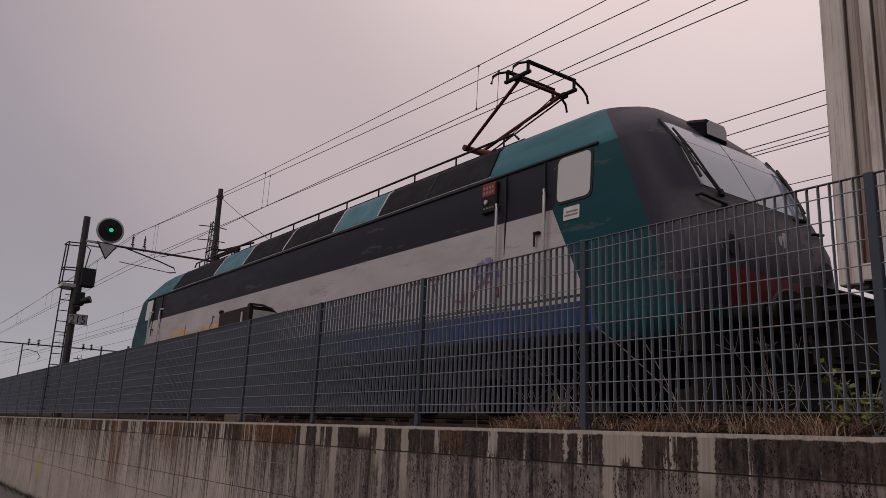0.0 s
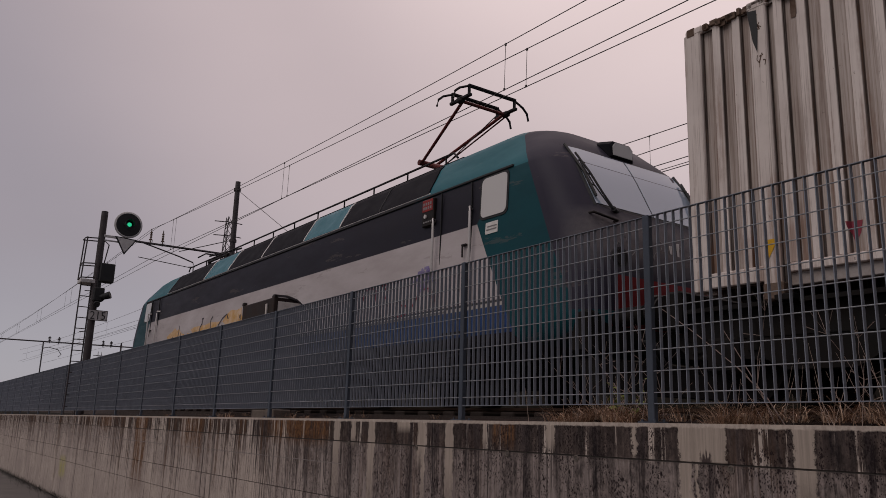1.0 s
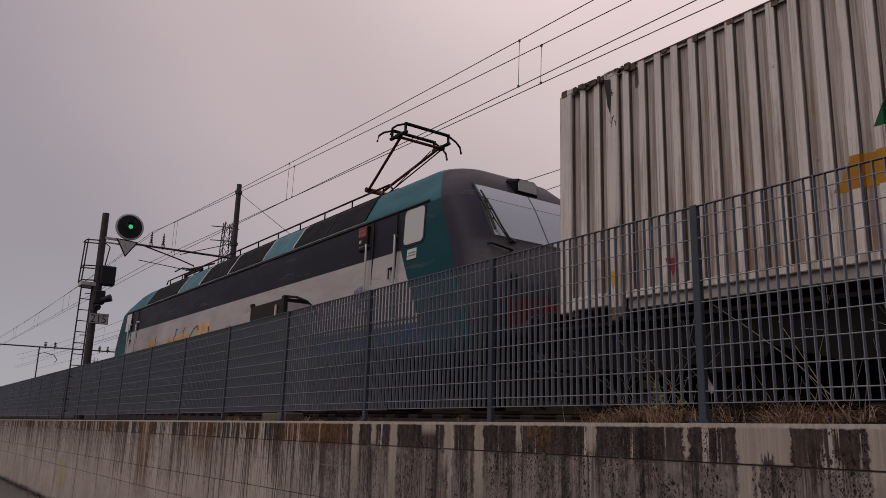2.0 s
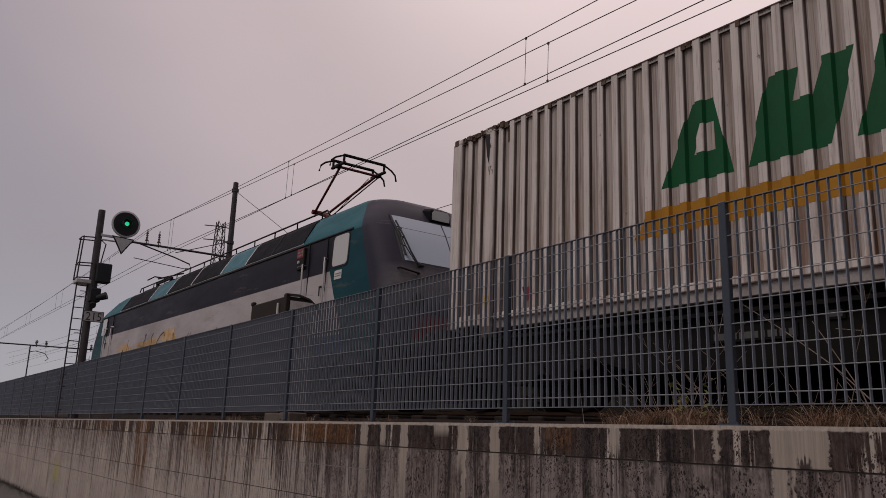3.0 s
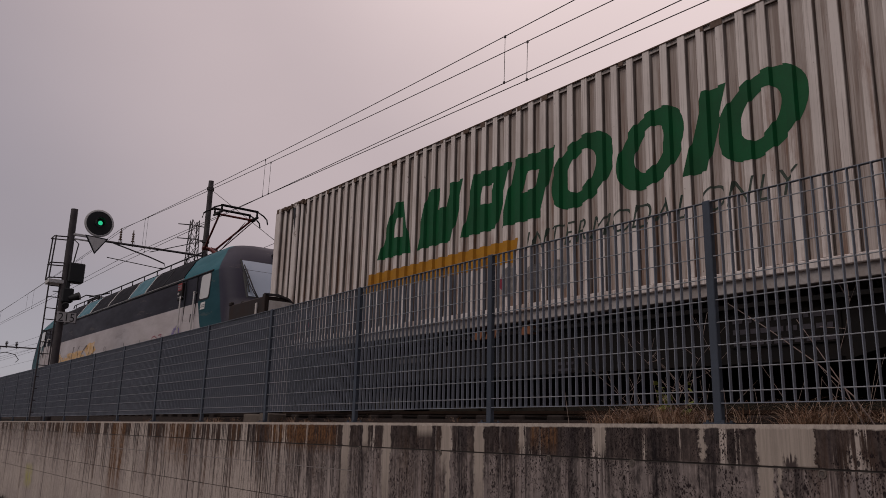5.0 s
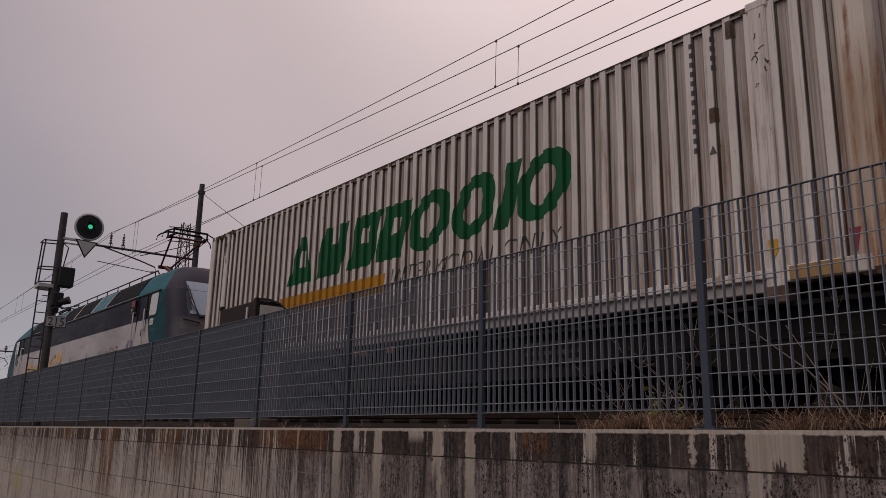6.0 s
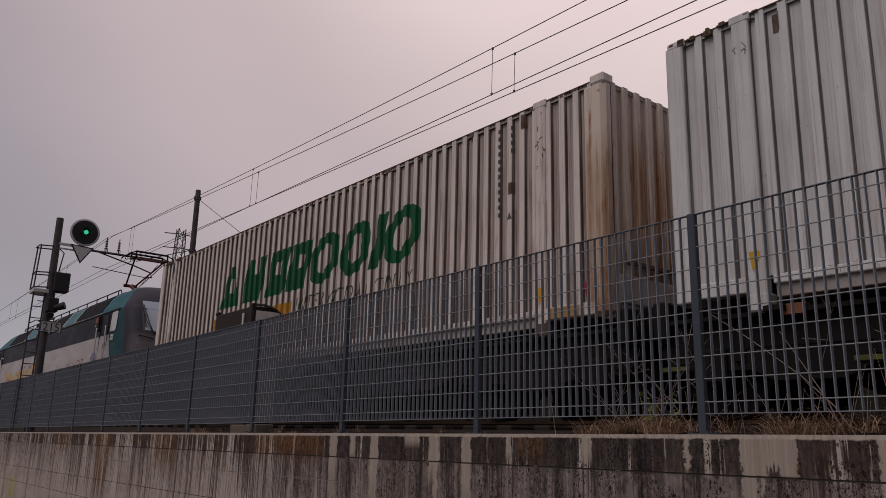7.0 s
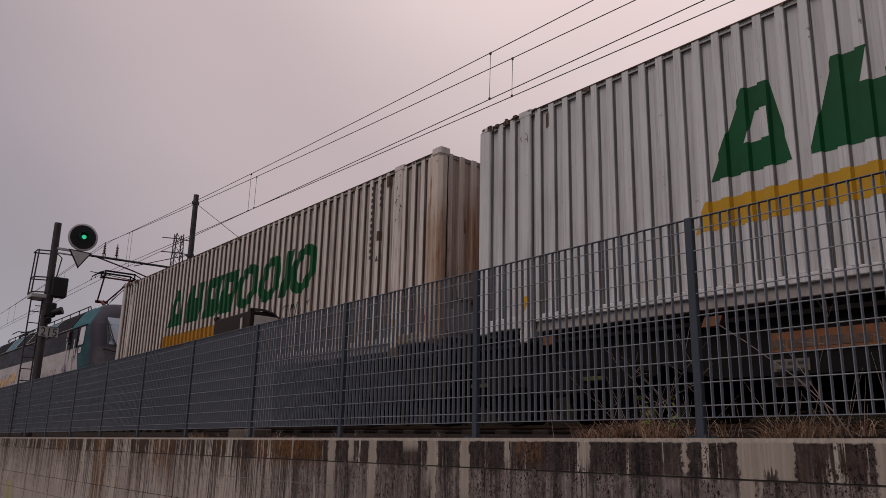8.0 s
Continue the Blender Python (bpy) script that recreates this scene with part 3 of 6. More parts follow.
# uneven soil heaped behind the fence foot
berm = Shape()
rows = []
for i in range(220):
    y = -8 + i * 0.35
    a, b = 0.5 + 0.5 * noise.noise((y * 0.9, 7, 0)), 0.5 + 0.5 * noise.noise((y * 2.7, 3, 0))
    top = 1.935 + 0.03 * a + 0.025 * b
    rows.append([(4.20, y, 1.80), (4.24, y, 1.925), (4.36 + 0.06 * b, y, top - 0.01), (4.62, y, top), (5.0, y, 1.93), (5.25, y, 1.85)])
berm.loft(rows, closed=False, cap=False)
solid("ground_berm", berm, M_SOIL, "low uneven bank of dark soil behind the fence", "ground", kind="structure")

# a dark bank added beyond the far track to block sky under the wagons
rnd = random.Random(4)
bank = Shape()
rows = []
for i in range(120):
    y = -40 + i * 2.2
    h = 2.1 + 0.5 * noise.noise((i * 0.37, 0, 0))
    rows.append([(16.0, y, 1.88), (16.6, y, 1.9 + h * 0.7), (17.4 + 0.3 * noise.noise((i * 0.5, 3, 0)), y, 1.9 + h), (19.5, y, 1.88)])
bank.loft(rows, closed=False, cap=False)
solid("blocking_bank", bank, M_SCRUB, "added dark bank that blocks the sky under the train", "bank", kind="structure")
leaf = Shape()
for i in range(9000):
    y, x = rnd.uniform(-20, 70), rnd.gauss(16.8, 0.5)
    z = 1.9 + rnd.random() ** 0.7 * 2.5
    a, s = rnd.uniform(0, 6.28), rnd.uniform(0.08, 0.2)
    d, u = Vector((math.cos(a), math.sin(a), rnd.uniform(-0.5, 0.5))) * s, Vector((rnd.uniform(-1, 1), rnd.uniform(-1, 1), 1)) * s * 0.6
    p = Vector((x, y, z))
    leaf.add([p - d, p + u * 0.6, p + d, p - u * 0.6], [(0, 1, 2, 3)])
solid("blocking_leaves", leaf, M_SCRUB, "added dark leaves that thicken the blocking bank", "scrub", kind="stuff")

# ---- rails and sleepers ----
rail_prof = [(-0.07, 0), (0.07, 0), (0.07, 0.012), (0.012, 0.03), (0.012, 0.115), (0.036, 0.125), (0.036, 0.16), (-0.036, 0.16), (-0.036, 0.125), (-0.012, 0.115), (-0.012, 0.03), (-0.07, 0.012)]
for side in (-0.7525, 0.7525, 4.9 - 0.7525, 4.9 + 0.7525):
    s = Shape().loft([[tuple((on_track(t, side + u, RAIL - 0.16 + z)).translation) for u, z in rail_prof] for t in (-60, 300)], smooth=False)
    solid("rail", s, M_RAIL, "rusty brown steel rail on sleepers", "rail", "rails")
sl = Shape().box(-1.2, 1.2, -0.13, 0.13, -0.02, 0.13, 0.02).mesh("sleeper", M_SLEEPER)
for side in (0.0,):
    for k in range(70):
        ob = new("sleeper", sl)
        ob.matrix_basis = on_track(k * 0.6, side, 1.93)
        tagged(ob, "grey concrete sleeper bedded in brown ballast", "sleeper", "sleepers")


# ---- fence ----
BAR_TOP, BAR_LOW = 3.25, 2.05
bar_mesh = Shape().box(-0.0125, 0.0125, -0.0024, 0.0024, 0, BAR_TOP - BAR_LOW).mesh("vertical_bar", M_FENCE)
rod_mesh = Shape().tube([(0, -0.985, 0), (0, 0.985, 0)], 0.0036, 6).mesh("cross_rod", M_ROD)
edge_mesh = Shape().box(-0.0135, 0.0135, -0.985, 0.985, -0.002, 0.002).mesh("edge_strip", M_FENCE)
POST0 = 8.505
BARS = [-0.9765 + 0.063 * i for i in range(32)]
RODS = [BAR_LOW + 0.0665 + 0.132 * i for i in range(9)]


fence = thing("fence", pose(0, 0, 0), "long grey galvanised steel grating fence on the retaining wall", "fence")
frame_mesh = Shape().box(-0.0135, 0.0135, -0.985, 0.985, BAR_TOP - 0.004, BAR_TOP).mesh("panel", M_FENCE)
strip_mesh = Shape().box(-0.0135, 0.0135, -0.985, 0.985, BAR_LOW - 0.003, BAR_LOW + 0.002).mesh("edge_strip", M_FENCE)
far_bars = Shape()
for b in BARS:
    far_bars.add([(x, b + y2, z) for z in (BAR_LOW, BAR_TOP) for x, y2 in ((-0.0125, -0.0024), (0.0125, -0.0024), (0.0125, 0.0024), (-0.0125, 0.0024))], [(0, 1, 5, 4), (1, 2, 6, 5), (2, 3, 7, 6), (3, 0, 4, 7)])
far_mesh = far_bars.mesh("far_bars", M_FENCE)


def fence_panel(y, fine):
    """One grating panel: nearby each bar is a piece of its own, far off they are joined."""
    p = shared("panel", frame_mesh, fence, pose(FX, y, 0))
    shared("edge_strip", strip_mesh, p, pose(0, 0, 0))
    if fine:
        for b in BARS:
            shared("vertical_bar", bar_mesh, p, pose(0, b, BAR_LOW))
    else:
        tagged(shared("vertical_bar", far_mesh, p, pose(0, 0, 0)), kind="stuff")
    for z in RODS:
        shared("cross_rod", rod_mesh, p, pose(-0.008, 0, z))


upright_mesh = Shape().box(-0.018, 0.022, -0.026, 0.026, 0.008, BAR_TOP - LEDGE + 0.006, 0.004).mesh("post", M_POST)
plate_mesh = Shape().box(-0.06, 0.06, -0.07, 0.07, 0.0, 0.01, 0.002).mesh("base_plate", M_POST)
bolt_mesh = disc(0, 0, 0.01, 0.009, 0.014, 6, "z").mesh("bolt", M_POST)
for k in range(-3, 40):
    y = POST0 + 2.0 * k
    p = shared("post", upright_mesh, fence, pose(FX, y, LEDGE))
    shared("base_plate", plate_mesh, p, pose(0, 0, 0))
    if k < 8:
        for dx in (-0.04, 0.042):
            for dy in (-0.05, 0.05):
                shared("bolt", bolt_mesh, p, pose(dx, dy, 0))
    fence_panel(y + 1.0, k < 6)


# ---- locomotive ----
def loco_outline(w, l, r, z, n=7):
    return [
        (sx * (w - r) + r * math.cos(a), sy * (l - r) + r * math.sin(a), z)
        for sx, sy, a0 in ((1, 1, 0), (-1, 1, 90), (-1, -1, 180), (1, -1, 270)) for a in (radians(a0 + 90 * i / n) for i in range(n + 1))]


RINGS = [(0.72, 1.29, 9.00, 0.30), (0.80, 1.36, 9.27, 0.40), (1.00, 1.38, 9.36, 0.46), (1.45, 1.38, 9.38, 0.48), (1.85, 1.38, 9.33, 0.46),
         (2.20, 1.365, 9.16, 0.40), (2.55, 1.35, 8.98, 0.37), (2.86, 1.335, 8.82, 0.37), (2.93, 1.31, 8.77, 0.37), (3.08, 1.22, 8.67, 0.37),
         (3.25, 1.10, 8.51, 0.40), (3.43, 0.98, 8.33, 0.45), (3.56, 0.84, 8.07, 0.5), (3.635, 0.69, 7.71, 0.48), (3.66, 0.48, 7.28, 0.4)]


def ring_at(z):
    for (z0, *a), (z1, *b) in zip(RINGS, RINGS[1:]):
        if z0 <= z <= z1:
            k = (z - z0) / (z1 - z0)
            return [p + (q - p) * k for p, q in zip(a, b)]
    return list(RINGS[-1][1:])


def on_end(x, z, end, out=0.0):
    """A point on the nose of the locomotive at height z, x across."""
    w_, l, r = ring_at(z)
    ax = abs(x)
    y = l if ax <= w_ - r else l - r + math.sqrt(max(0.0, r * r - (ax - (w_ - r)) ** 2))
    return (x, end * (y + out), z)


def side_x(z, out=0.0):
    return -(ring_at(z)[0] + out)


def nose_patch(x0, x1, z0, z1, end, out, n=6, skew=0.0):
    s = Shape()
    k = 5
    front = [[on_end(x0 + (x1 - x0) * i / n + skew * (j / k), z0 + (z1 - z0) * j / k, end, out) for i in range(n + 1)] for j in range(k + 1)]
    back = [[(p[0], p[1] - end * 0.03, p[2]) for p in row] for row in front]
    loop = [[*f, *reversed(b)] for f, b in zip(front, back)]
    return s.loft(loop)


def side_plate(y0, y1, z0, z1, thick, r=0.04, lean=True):
    """A plate with round corners lying on the camera-side flank."""
    pts = [((y0 + y1) / 2 + a, (z0 + z1) / 2 + b) for a, b in rounded(y1 - y0, z1 - z0, r)]
    n = len(pts)
    s = Shape()
    inner, outer = [(side_x(z, -0.004), y, z) for y, z in pts], [(side_x(z, thick), y, z) for y, z in pts]
    return s.add(inner + outer, [tuple(range(n))[::-1], tuple(range(n, 2 * n))] + [(i, (i + 1) % n, n + (i + 1) % n, n + i) for i in range(n)])


def flank_shape(polys, out=0.003):
    """Flat marks of paint on the flank, given as polygons in y and z."""
    s = Shape()
    for poly in polys:
        n = len(poly)
        s.add([(side_x(z, out), y, z) for y, z in poly], [tuple(range(n))])
    return s


def stroke(pts, wd):
    """Quads along a brush stroke."""
    out = []
    for (a, b), (c, d) in zip(pts, pts[1:]):
        l = math.hypot(c - a, d - b) or 1
        nx, ny = -(d - b) / l * wd / 2, (c - a) / l * wd / 2
        out.append([(a - nx, b - ny), (c - nx, d - ny), (c + nx, d + ny), (a + nx, b + ny)])
    return out


WHEELS = []


def wheel_shape(radius, sx):
    prof = [(-0.065, radius * 0.55), (-0.065, radius), (0.045, radius), (0.06, radius + 0.028), (0.075, radius + 0.028), (0.075, radius * 0.6)]
    s = Shape().loft([[(-sx * u, r * math.cos(t), r * math.sin(t)) for u, r in prof] for t in (2 * math.pi * i / 28 for i in range(29))], closed=True, cap=False)
    return s.loft([[(o, radius * 0.62 * math.cos(t), radius * 0.62 * math.sin(t)) for t in (2 * math.pi * i / 20 for i in range(20))] for o in (-0.05, 0.05)])


def bogie(parent, y, wheelbase=2.6, radius=0.55, side=1.05, mat=None, name="bogie", box_mat=None, white=()):
    """A two-axle bogie; white: wheels with a white rim band and how far the train has run when it is lowest."""
    mat = mat or M_DARK
    white = dict(white)
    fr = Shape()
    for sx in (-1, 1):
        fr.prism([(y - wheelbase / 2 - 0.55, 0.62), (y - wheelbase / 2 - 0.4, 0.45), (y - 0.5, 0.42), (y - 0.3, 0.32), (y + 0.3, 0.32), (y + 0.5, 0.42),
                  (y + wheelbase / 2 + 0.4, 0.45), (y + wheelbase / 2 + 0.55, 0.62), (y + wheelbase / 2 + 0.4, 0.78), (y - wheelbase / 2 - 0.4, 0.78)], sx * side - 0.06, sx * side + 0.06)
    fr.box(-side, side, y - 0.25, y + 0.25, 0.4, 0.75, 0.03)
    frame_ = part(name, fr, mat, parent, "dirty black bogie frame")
    for dy in (-wheelbase / 2, wheelbase / 2):
        for sx in (-1, 1):
            wheel = part("wheel", wheel_shape(radius, sx), M_DARK, frame_, "steel wheel", 40)
            wheel.matrix_basis = pose(sx * 0.7525, y + dy, radius)
            WHEELS.append((wheel, radius))
            # white rim band, added for an unidentified pale object near rail height
            if (dy, sx) in white:
                rim = Shape()
                mid = radians(-90) + white[dy, sx] / radius
                for x0, r0, r1 in ((sx * 0.068, 0.86, 1.0),):
                    rim.loft([[(x0 + o, radius * q * math.cos(t), radius * q * math.sin(t)) for q, o in ((r0, 0.0), (r1, 0.0), (r1, sx * 0.012), (r0, sx * 0.012))] for t in (mid + radians(-28 + 56 * i / 12) for i in range(13))], smooth=False)
                part("white_mark", rim, M_WHITE, wheel, "white band on the wheel rim")
            ax = Shape().box(sx * side - 0.12, sx * side + 0.12, y + dy - 0.17, y + dy + 0.17, radius - 0.16, radius + 0.17, 0.03)
            part("axle_box", ax, mat, frame_)
            if box_mat and sx < 0:
                part("moss", Shape().box(-side - 0.085, -side - 0.055, y + dy + 0.22, y + dy + 0.52, 0.44, 0.485, 0.006), box_mat, frame_, "yellow-green moss on the bogie frame")
            for o in (-0.3, 0.3):
                part("spring", Shape().tube([(sx * (side + 0.02), y + dy + o, 0.5 + 0.03 * i) for i in range(9)], 0.075, 10), mat, frame_)
        part("axle", Shape().tube([(-0.8, y + dy, radius), (0.8, y + dy, radius)], 0.08, 10), M_DARK, frame_)
    return frame_


def buffer_pair(parent, y, d, z=1.05, mat=None):
    for sx in (-0.87, 0.87):
        b = Shape().tube([(sx, y - d * 0.1, z), (sx, y + d * 0.42, z)], 0.10, 14)
        ob = part("buffer", b, mat or M_DARK, parent)
        h = Shape().tube([(sx, y + d * 0.42, z), (sx, y + d * 0.60, z)], 0.06, 12)
        h.loft([[(sx + r * math.cos(t), y + d * q, z + r * 0.75 * math.sin(t)) for t in (2 * math.pi * i / 20 for i in range(20))] for q, r in ((0.58, 0.24), (0.61, 0.25), (0.625, 0.23))])
        part("buffer_head", h, M_BLACKSTEEL, ob)


def pantograph(parent, y):
    """Single-arm pantograph, raised, knee towards the far end; y is the base."""
    z0 = 3.62
    base = Shape()
    for sx in (-0.52, 0.52):
        base.box(sx - 0.035, sx + 0.035, y - 0.75, y + 0.75, z0 + 0.03, z0 + 0.08, 0.01)
    for dy in (-0.7, 0.0, 0.7):
        base.box(-0.55, 0.55, y + dy - 0.035, y + dy + 0.035, z0 + 0.03, z0 + 0.08, 0.01)
    p = part("pantograph", base, M_PANTO, parent, "raised single-arm pantograph with oxide red tubes")
    for sx in (-0.52, 0.52):
        for dy in (-0.7, 0.7):
            ins = Shape()
            for k in range(5):
                ins.tube([(sx, y + dy, z0 - 0.14 + 0.035 * k), (sx, y + dy, z0 - 0.14 + 0.035 * k + 0.02)], 0.075 if k % 2 else 0.05, 10)
            ins.tube([(sx, y + dy, z0 - 0.1), (sx, y + dy, z0 + 0.05)], 0.04, 8)
            part("insulator", ins, M_CASTING, p)
    foot, knee, head = Vector((0, y - 0.20, z0 + 0.26)), Vector((0, y + 0.88, z0 + 0.58)), Vector((0, y - 0.66, z0 + 1.14))
    part("lower_arm", Shape().tube([foot + Vector((0, 0, -0.1)), knee], 0.055, 10, r2=0.045), M_PANTO, p)
    up = Shape()
    for sx in (-1, 1):
        up.tube([knee + Vector((sx * 0.14, 0, 0)), head + Vector((sx * 0.42, 0, 0))], 0.026, 8)
    up.tube([knee + Vector((-0.2, 0, 0)), knee + Vector((0.2, 0, 0))], 0.05, 10)
    up.tube([head + Vector((-0.46, 0, 0)), head + Vector((0.46, 0, 0))], 0.028, 8)
    up.tube([knee + Vector((0.24, -0.05, -0.02)), head + Vector((0.47, 0.04, -0.03))], 0.013, 6)
    part("upper_arm", up, M_PANTO, p)
    part("thrust_rod", Shape().tube([foot + Vector((0.2, 0.25, 0.0)), knee + Vector((0.1, 0.16, 0.08))], 0.02, 8), M_BLACKSTEEL, p)
    part("guide_rod", Shape().tube([knee + Vector((0.22, -0.2, -0.02)), head + Vector((0.3, 0.1, -0.06))], 0.009, 6), M_WIRE, p)
    for dy in (-0.22, 0.22):
        st = Shape()
        pts = [(-0.76, 0.0, -0.22), (-0.73, 0, -0.10), (-0.64, 0, -0.02), (-0.48, 0, 0.05), (0.48, 0, 0.05), (0.64, 0, -0.02), (0.73, 0, -0.10), (0.76, 0, -0.22)]
        st.tube([head + Vector((a, dy, 0.12 + c)) for a, b, c in pts], 0.019, 8)
        st.box(-0.48, 0.48, head.y + dy - 0.03, head.y + dy + 0.03, head.z + 0.17, head.z + 0.205, 0.006)
        part("collector_head", st, M_BLACKSTEEL, p)
    for sx in (-0.46, 0.46):
        lk = Shape()
        lk.box(sx - 0.03, sx + 0.03, head.y - 0.27, head.y + 0.27, head.z + 0.0, head.z + 0.05, 0.01)
        for dy in (-0.22, 0.22):
            lk.box(sx - 0.02, sx + 0.02, head.y + dy - 0.02, head.y + dy + 0.02, head.z + 0.02, head.z + 0.18, 0.006)
        lk.box(sx - 0.05, sx + 0.05, head.y - 0.07, head.y + 0.07, head.z - 0.03, head.z + 0.05, 0.015)
        part("head_linkage", lk, M_BLACKSTEEL, p)
    return p


def locomotive():
    L = thing("locomotive", on_track(18.35, -0.07), "electric locomotive with teal cabs, white flank and spray paint", "locomotive")
    body = Shape().loft([loco_outline(w_, l, r, z) for z, w_, l, r in RINGS])
    bo = part("body", body, M_LOCO, L, "painted body in grey, white, teal and red", 50)
    # flank seams, gutter and lower rail
    part("gutter", Shape().box(side_x(2.9, 0.03), side_x(2.9, -0.02), -8.1, 8.1, 2.885, 2.915, 0.005), M_SEAM, bo)
    part("gutter_rail", Shape().box(side_x(2.95, 0.012), side_x(2.95, -0.03), -6.25, 6.25, 2.945, 2.965, 0.004), M_CHROME, bo)
    part("lower_rail", Shape().box(side_x(1.22, 0.025), side_x(1.22, -0.02), -6.8, 6.8, 1.205, 1.225, 0.004), M_CHROME, bo)
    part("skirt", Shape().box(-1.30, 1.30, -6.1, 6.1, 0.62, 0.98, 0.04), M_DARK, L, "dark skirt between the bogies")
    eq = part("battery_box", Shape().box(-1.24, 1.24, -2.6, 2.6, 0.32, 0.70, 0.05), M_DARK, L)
    # sloping roof side panels
    edges = [-6.25, -4.85, -3.55, -2.15, -0.2, 1.7, 3.3, 6.1]
    for i, (a, b) in enumerate(zip(edges, edges[1:])):
        tealish = i in (2, 5)
        s = Shape()
        lean = 0.22
        rows = []
        for q in range(7):
            z = 2.96 + 0.56 * q / 6
            sh = lean * q / 6
            x = side_x(z, 0.022)
            rows.append([(x, a + 0.025 + sh, z), (x, b - 0.025 + sh, z), (x + 0.05, b - 0.025 + sh, z - 0.02), (x + 0.05, a + 0.025 + sh, z - 0.02)])
        s.loft(rows, smooth=False)
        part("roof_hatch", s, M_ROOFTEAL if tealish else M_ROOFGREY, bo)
        part("hatch_seam", Shape().tube([(side_x(2.96 + 0.56 * q / 6, 0.022), b + lean * q / 6, 2.96 + 0.56 * q / 6) for q in range(7)], 0.013, 6), M_CHROME if i in (1, 2, 3, 4, 5) else M_SEAM, bo)
    part("roof_walk", Shape().box(-0.7, 0.7, -6.2, 6.2, 3.55, 3.67, 0.02), M_ROOFGREY, bo)
    rl = Shape()
    for sx in (-0.80,):
        rl.tube([(sx, -6.2, 3.62), (sx, -6.1, 3.72), (sx, 6.1, 3.72), (sx, 6.2, 3.62)], 0.018, 8)
        for k in range(12):
            rl.tube([(sx, -5.9 + k * 1.07, 3.52), (sx, -5.9 + k * 1.07, 3.72)], 0.014, 6)
    part("roof_rail", rl, M_BLACKSTEEL, L)
    for y, wd, h in ((-3.0, 0.5, 0.22), (0.4, 0.9, 0.25), (3.4, 0.6, 0.2)):
        part("roof_box", Shape().box(-0.45, 0.45, y - wd, y + wd, 3.62, 3.64 + h * 0.6, 0.03), M_ROOFGREY, L)
    pantograph(L, -5.1)
    # folded pantograph on the far end
    fp = Shape()
    for sx in (-0.52, 0.52):
        fp.box(sx - 0.03, sx + 0.03, 4.0, 5.5, 3.8, 3.86, 0.01)
        fp.tube([(sx * 0.6, 3.7, 3.95), (sx * 0.9, 5.6, 4.02)], 0.025, 8)
        for dy in (4.1, 5.4):
            fp.tube([(sx, dy, 3.6), (sx, dy, 3.82)], 0.05, 8)
    fp.tube([(-0.8, 5.55, 3.92), (-0.6, 5.55, 4.06), (0.6, 5.55, 4.06), (0.8, 5.55, 3.92)], 0.02, 8)
    part("folded_pantograph", fp, M_BLACKSTEEL, L, "folded black pantograph")
    for end in (-1, 1):
        # windscreen in two panes, with rubber, divider and wipers
        part("screen_rubber", nose_patch(-1.02, 1.02, 2.235, 3.115, end, 0.002, 10), M_RUBBER, bo)
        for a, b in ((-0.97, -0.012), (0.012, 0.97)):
            part("windscreen", nose_patch(a, b, 2.27, 3.08, end, 0.007, 6), M_GLASS, bo, "windscreen pane with sky reflection put into its colour", 35)
        for sx in (-1, 1):
            wp = Shape()
            pv, tip = on_end(sx * 0.78, 2.22, end, 0.06), on_end(sx * 0.97, 2.96, end, 0.05)
            wp.tube([pv, on_end(sx * 0.86, 2.42, end, 0.07), on_end(sx * 0.92, 2.68, end, 0.07), tip], 0.014, 6)
            wp.tube([on_end(sx * 0.80, 2.22, end, 0.05), on_end(sx * 0.93, 2.5, end, 0.06), on_end(sx * 0.98, 2.82, end, 0.05)], 0.009, 6)
            wp.tube([on_end(sx * 0.955, 2.36, end, 0.035), on_end(sx * 0.985, 2.7, end, 0.04), on_end(sx * 1.0, 3.10, end, 0.035)], 0.017, 6)
            for zz in (2.5, 2.66, 2.82):
                wp.tube([on_end(sx * 0.91, zz, end, 0.05), on_end(sx * 0.985, zz + 0.03, end, 0.04)], 0.008, 6)
            wp.tube([pv, on_end(sx * 0.62, 2.22, end, -0.03)], 0.03, 8)
            part("wiper", wp, M_RUBBER, bo)
            gr = Shape()
            a, b = on_end(sx * 1.12, 2.12, end, 0.06), on_end(sx * 0.80, 2.06, end, 0.06)
            gr.tube([on_end(sx * 1.12, 2.12, end, -0.02), a, b, on_end(sx * 0.80, 2.06, end, -0.02)], 0.016, 8)
            part("grab_rail", gr, M_BLACKSTEEL, bo)
            lampx = sx * 0.86
            for dz, mt in ((1.62, M_BLACKSTEEL), (1.62, M_RUBBER)):
                r = 0.09 if mt is M_BLACKSTEEL else 0.115
                c = on_end(lampx, dz, end, 0.0)
                part("headlight" if mt is M_BLACKSTEEL else "headlight_rim", Shape().tube([(c[0], c[1] - end * 0.08, c[2]), (c[0], c[1] + end * (0.03 if r < 0.1 else 0.02), c[2])], r, 16), mt, bo)
        # roof headlight housing
        hz = Shape()
        rings = []
        for dy, w_, h0, h1 in ((8.66, 0.19, 3.14, 3.32), (8.64, 0.215, 3.12, 3.34), (8.42, 0.215, 3.15, 3.39), (8.20, 0.14, 3.3, 3.43)):
            rings.append([(x, end * dy, z) for x, z in ((-w_, h0), (w_, h0), (w_, h1 - 0.05), (w_ - 0.06, h1), (-w_ + 0.06, h1), (-w_, h1 - 0.05))])
        hz.loft(rings, smooth=False)
        part("roof_lamp", hz, M_ROOFGREY, bo, "grey roof headlight housing")
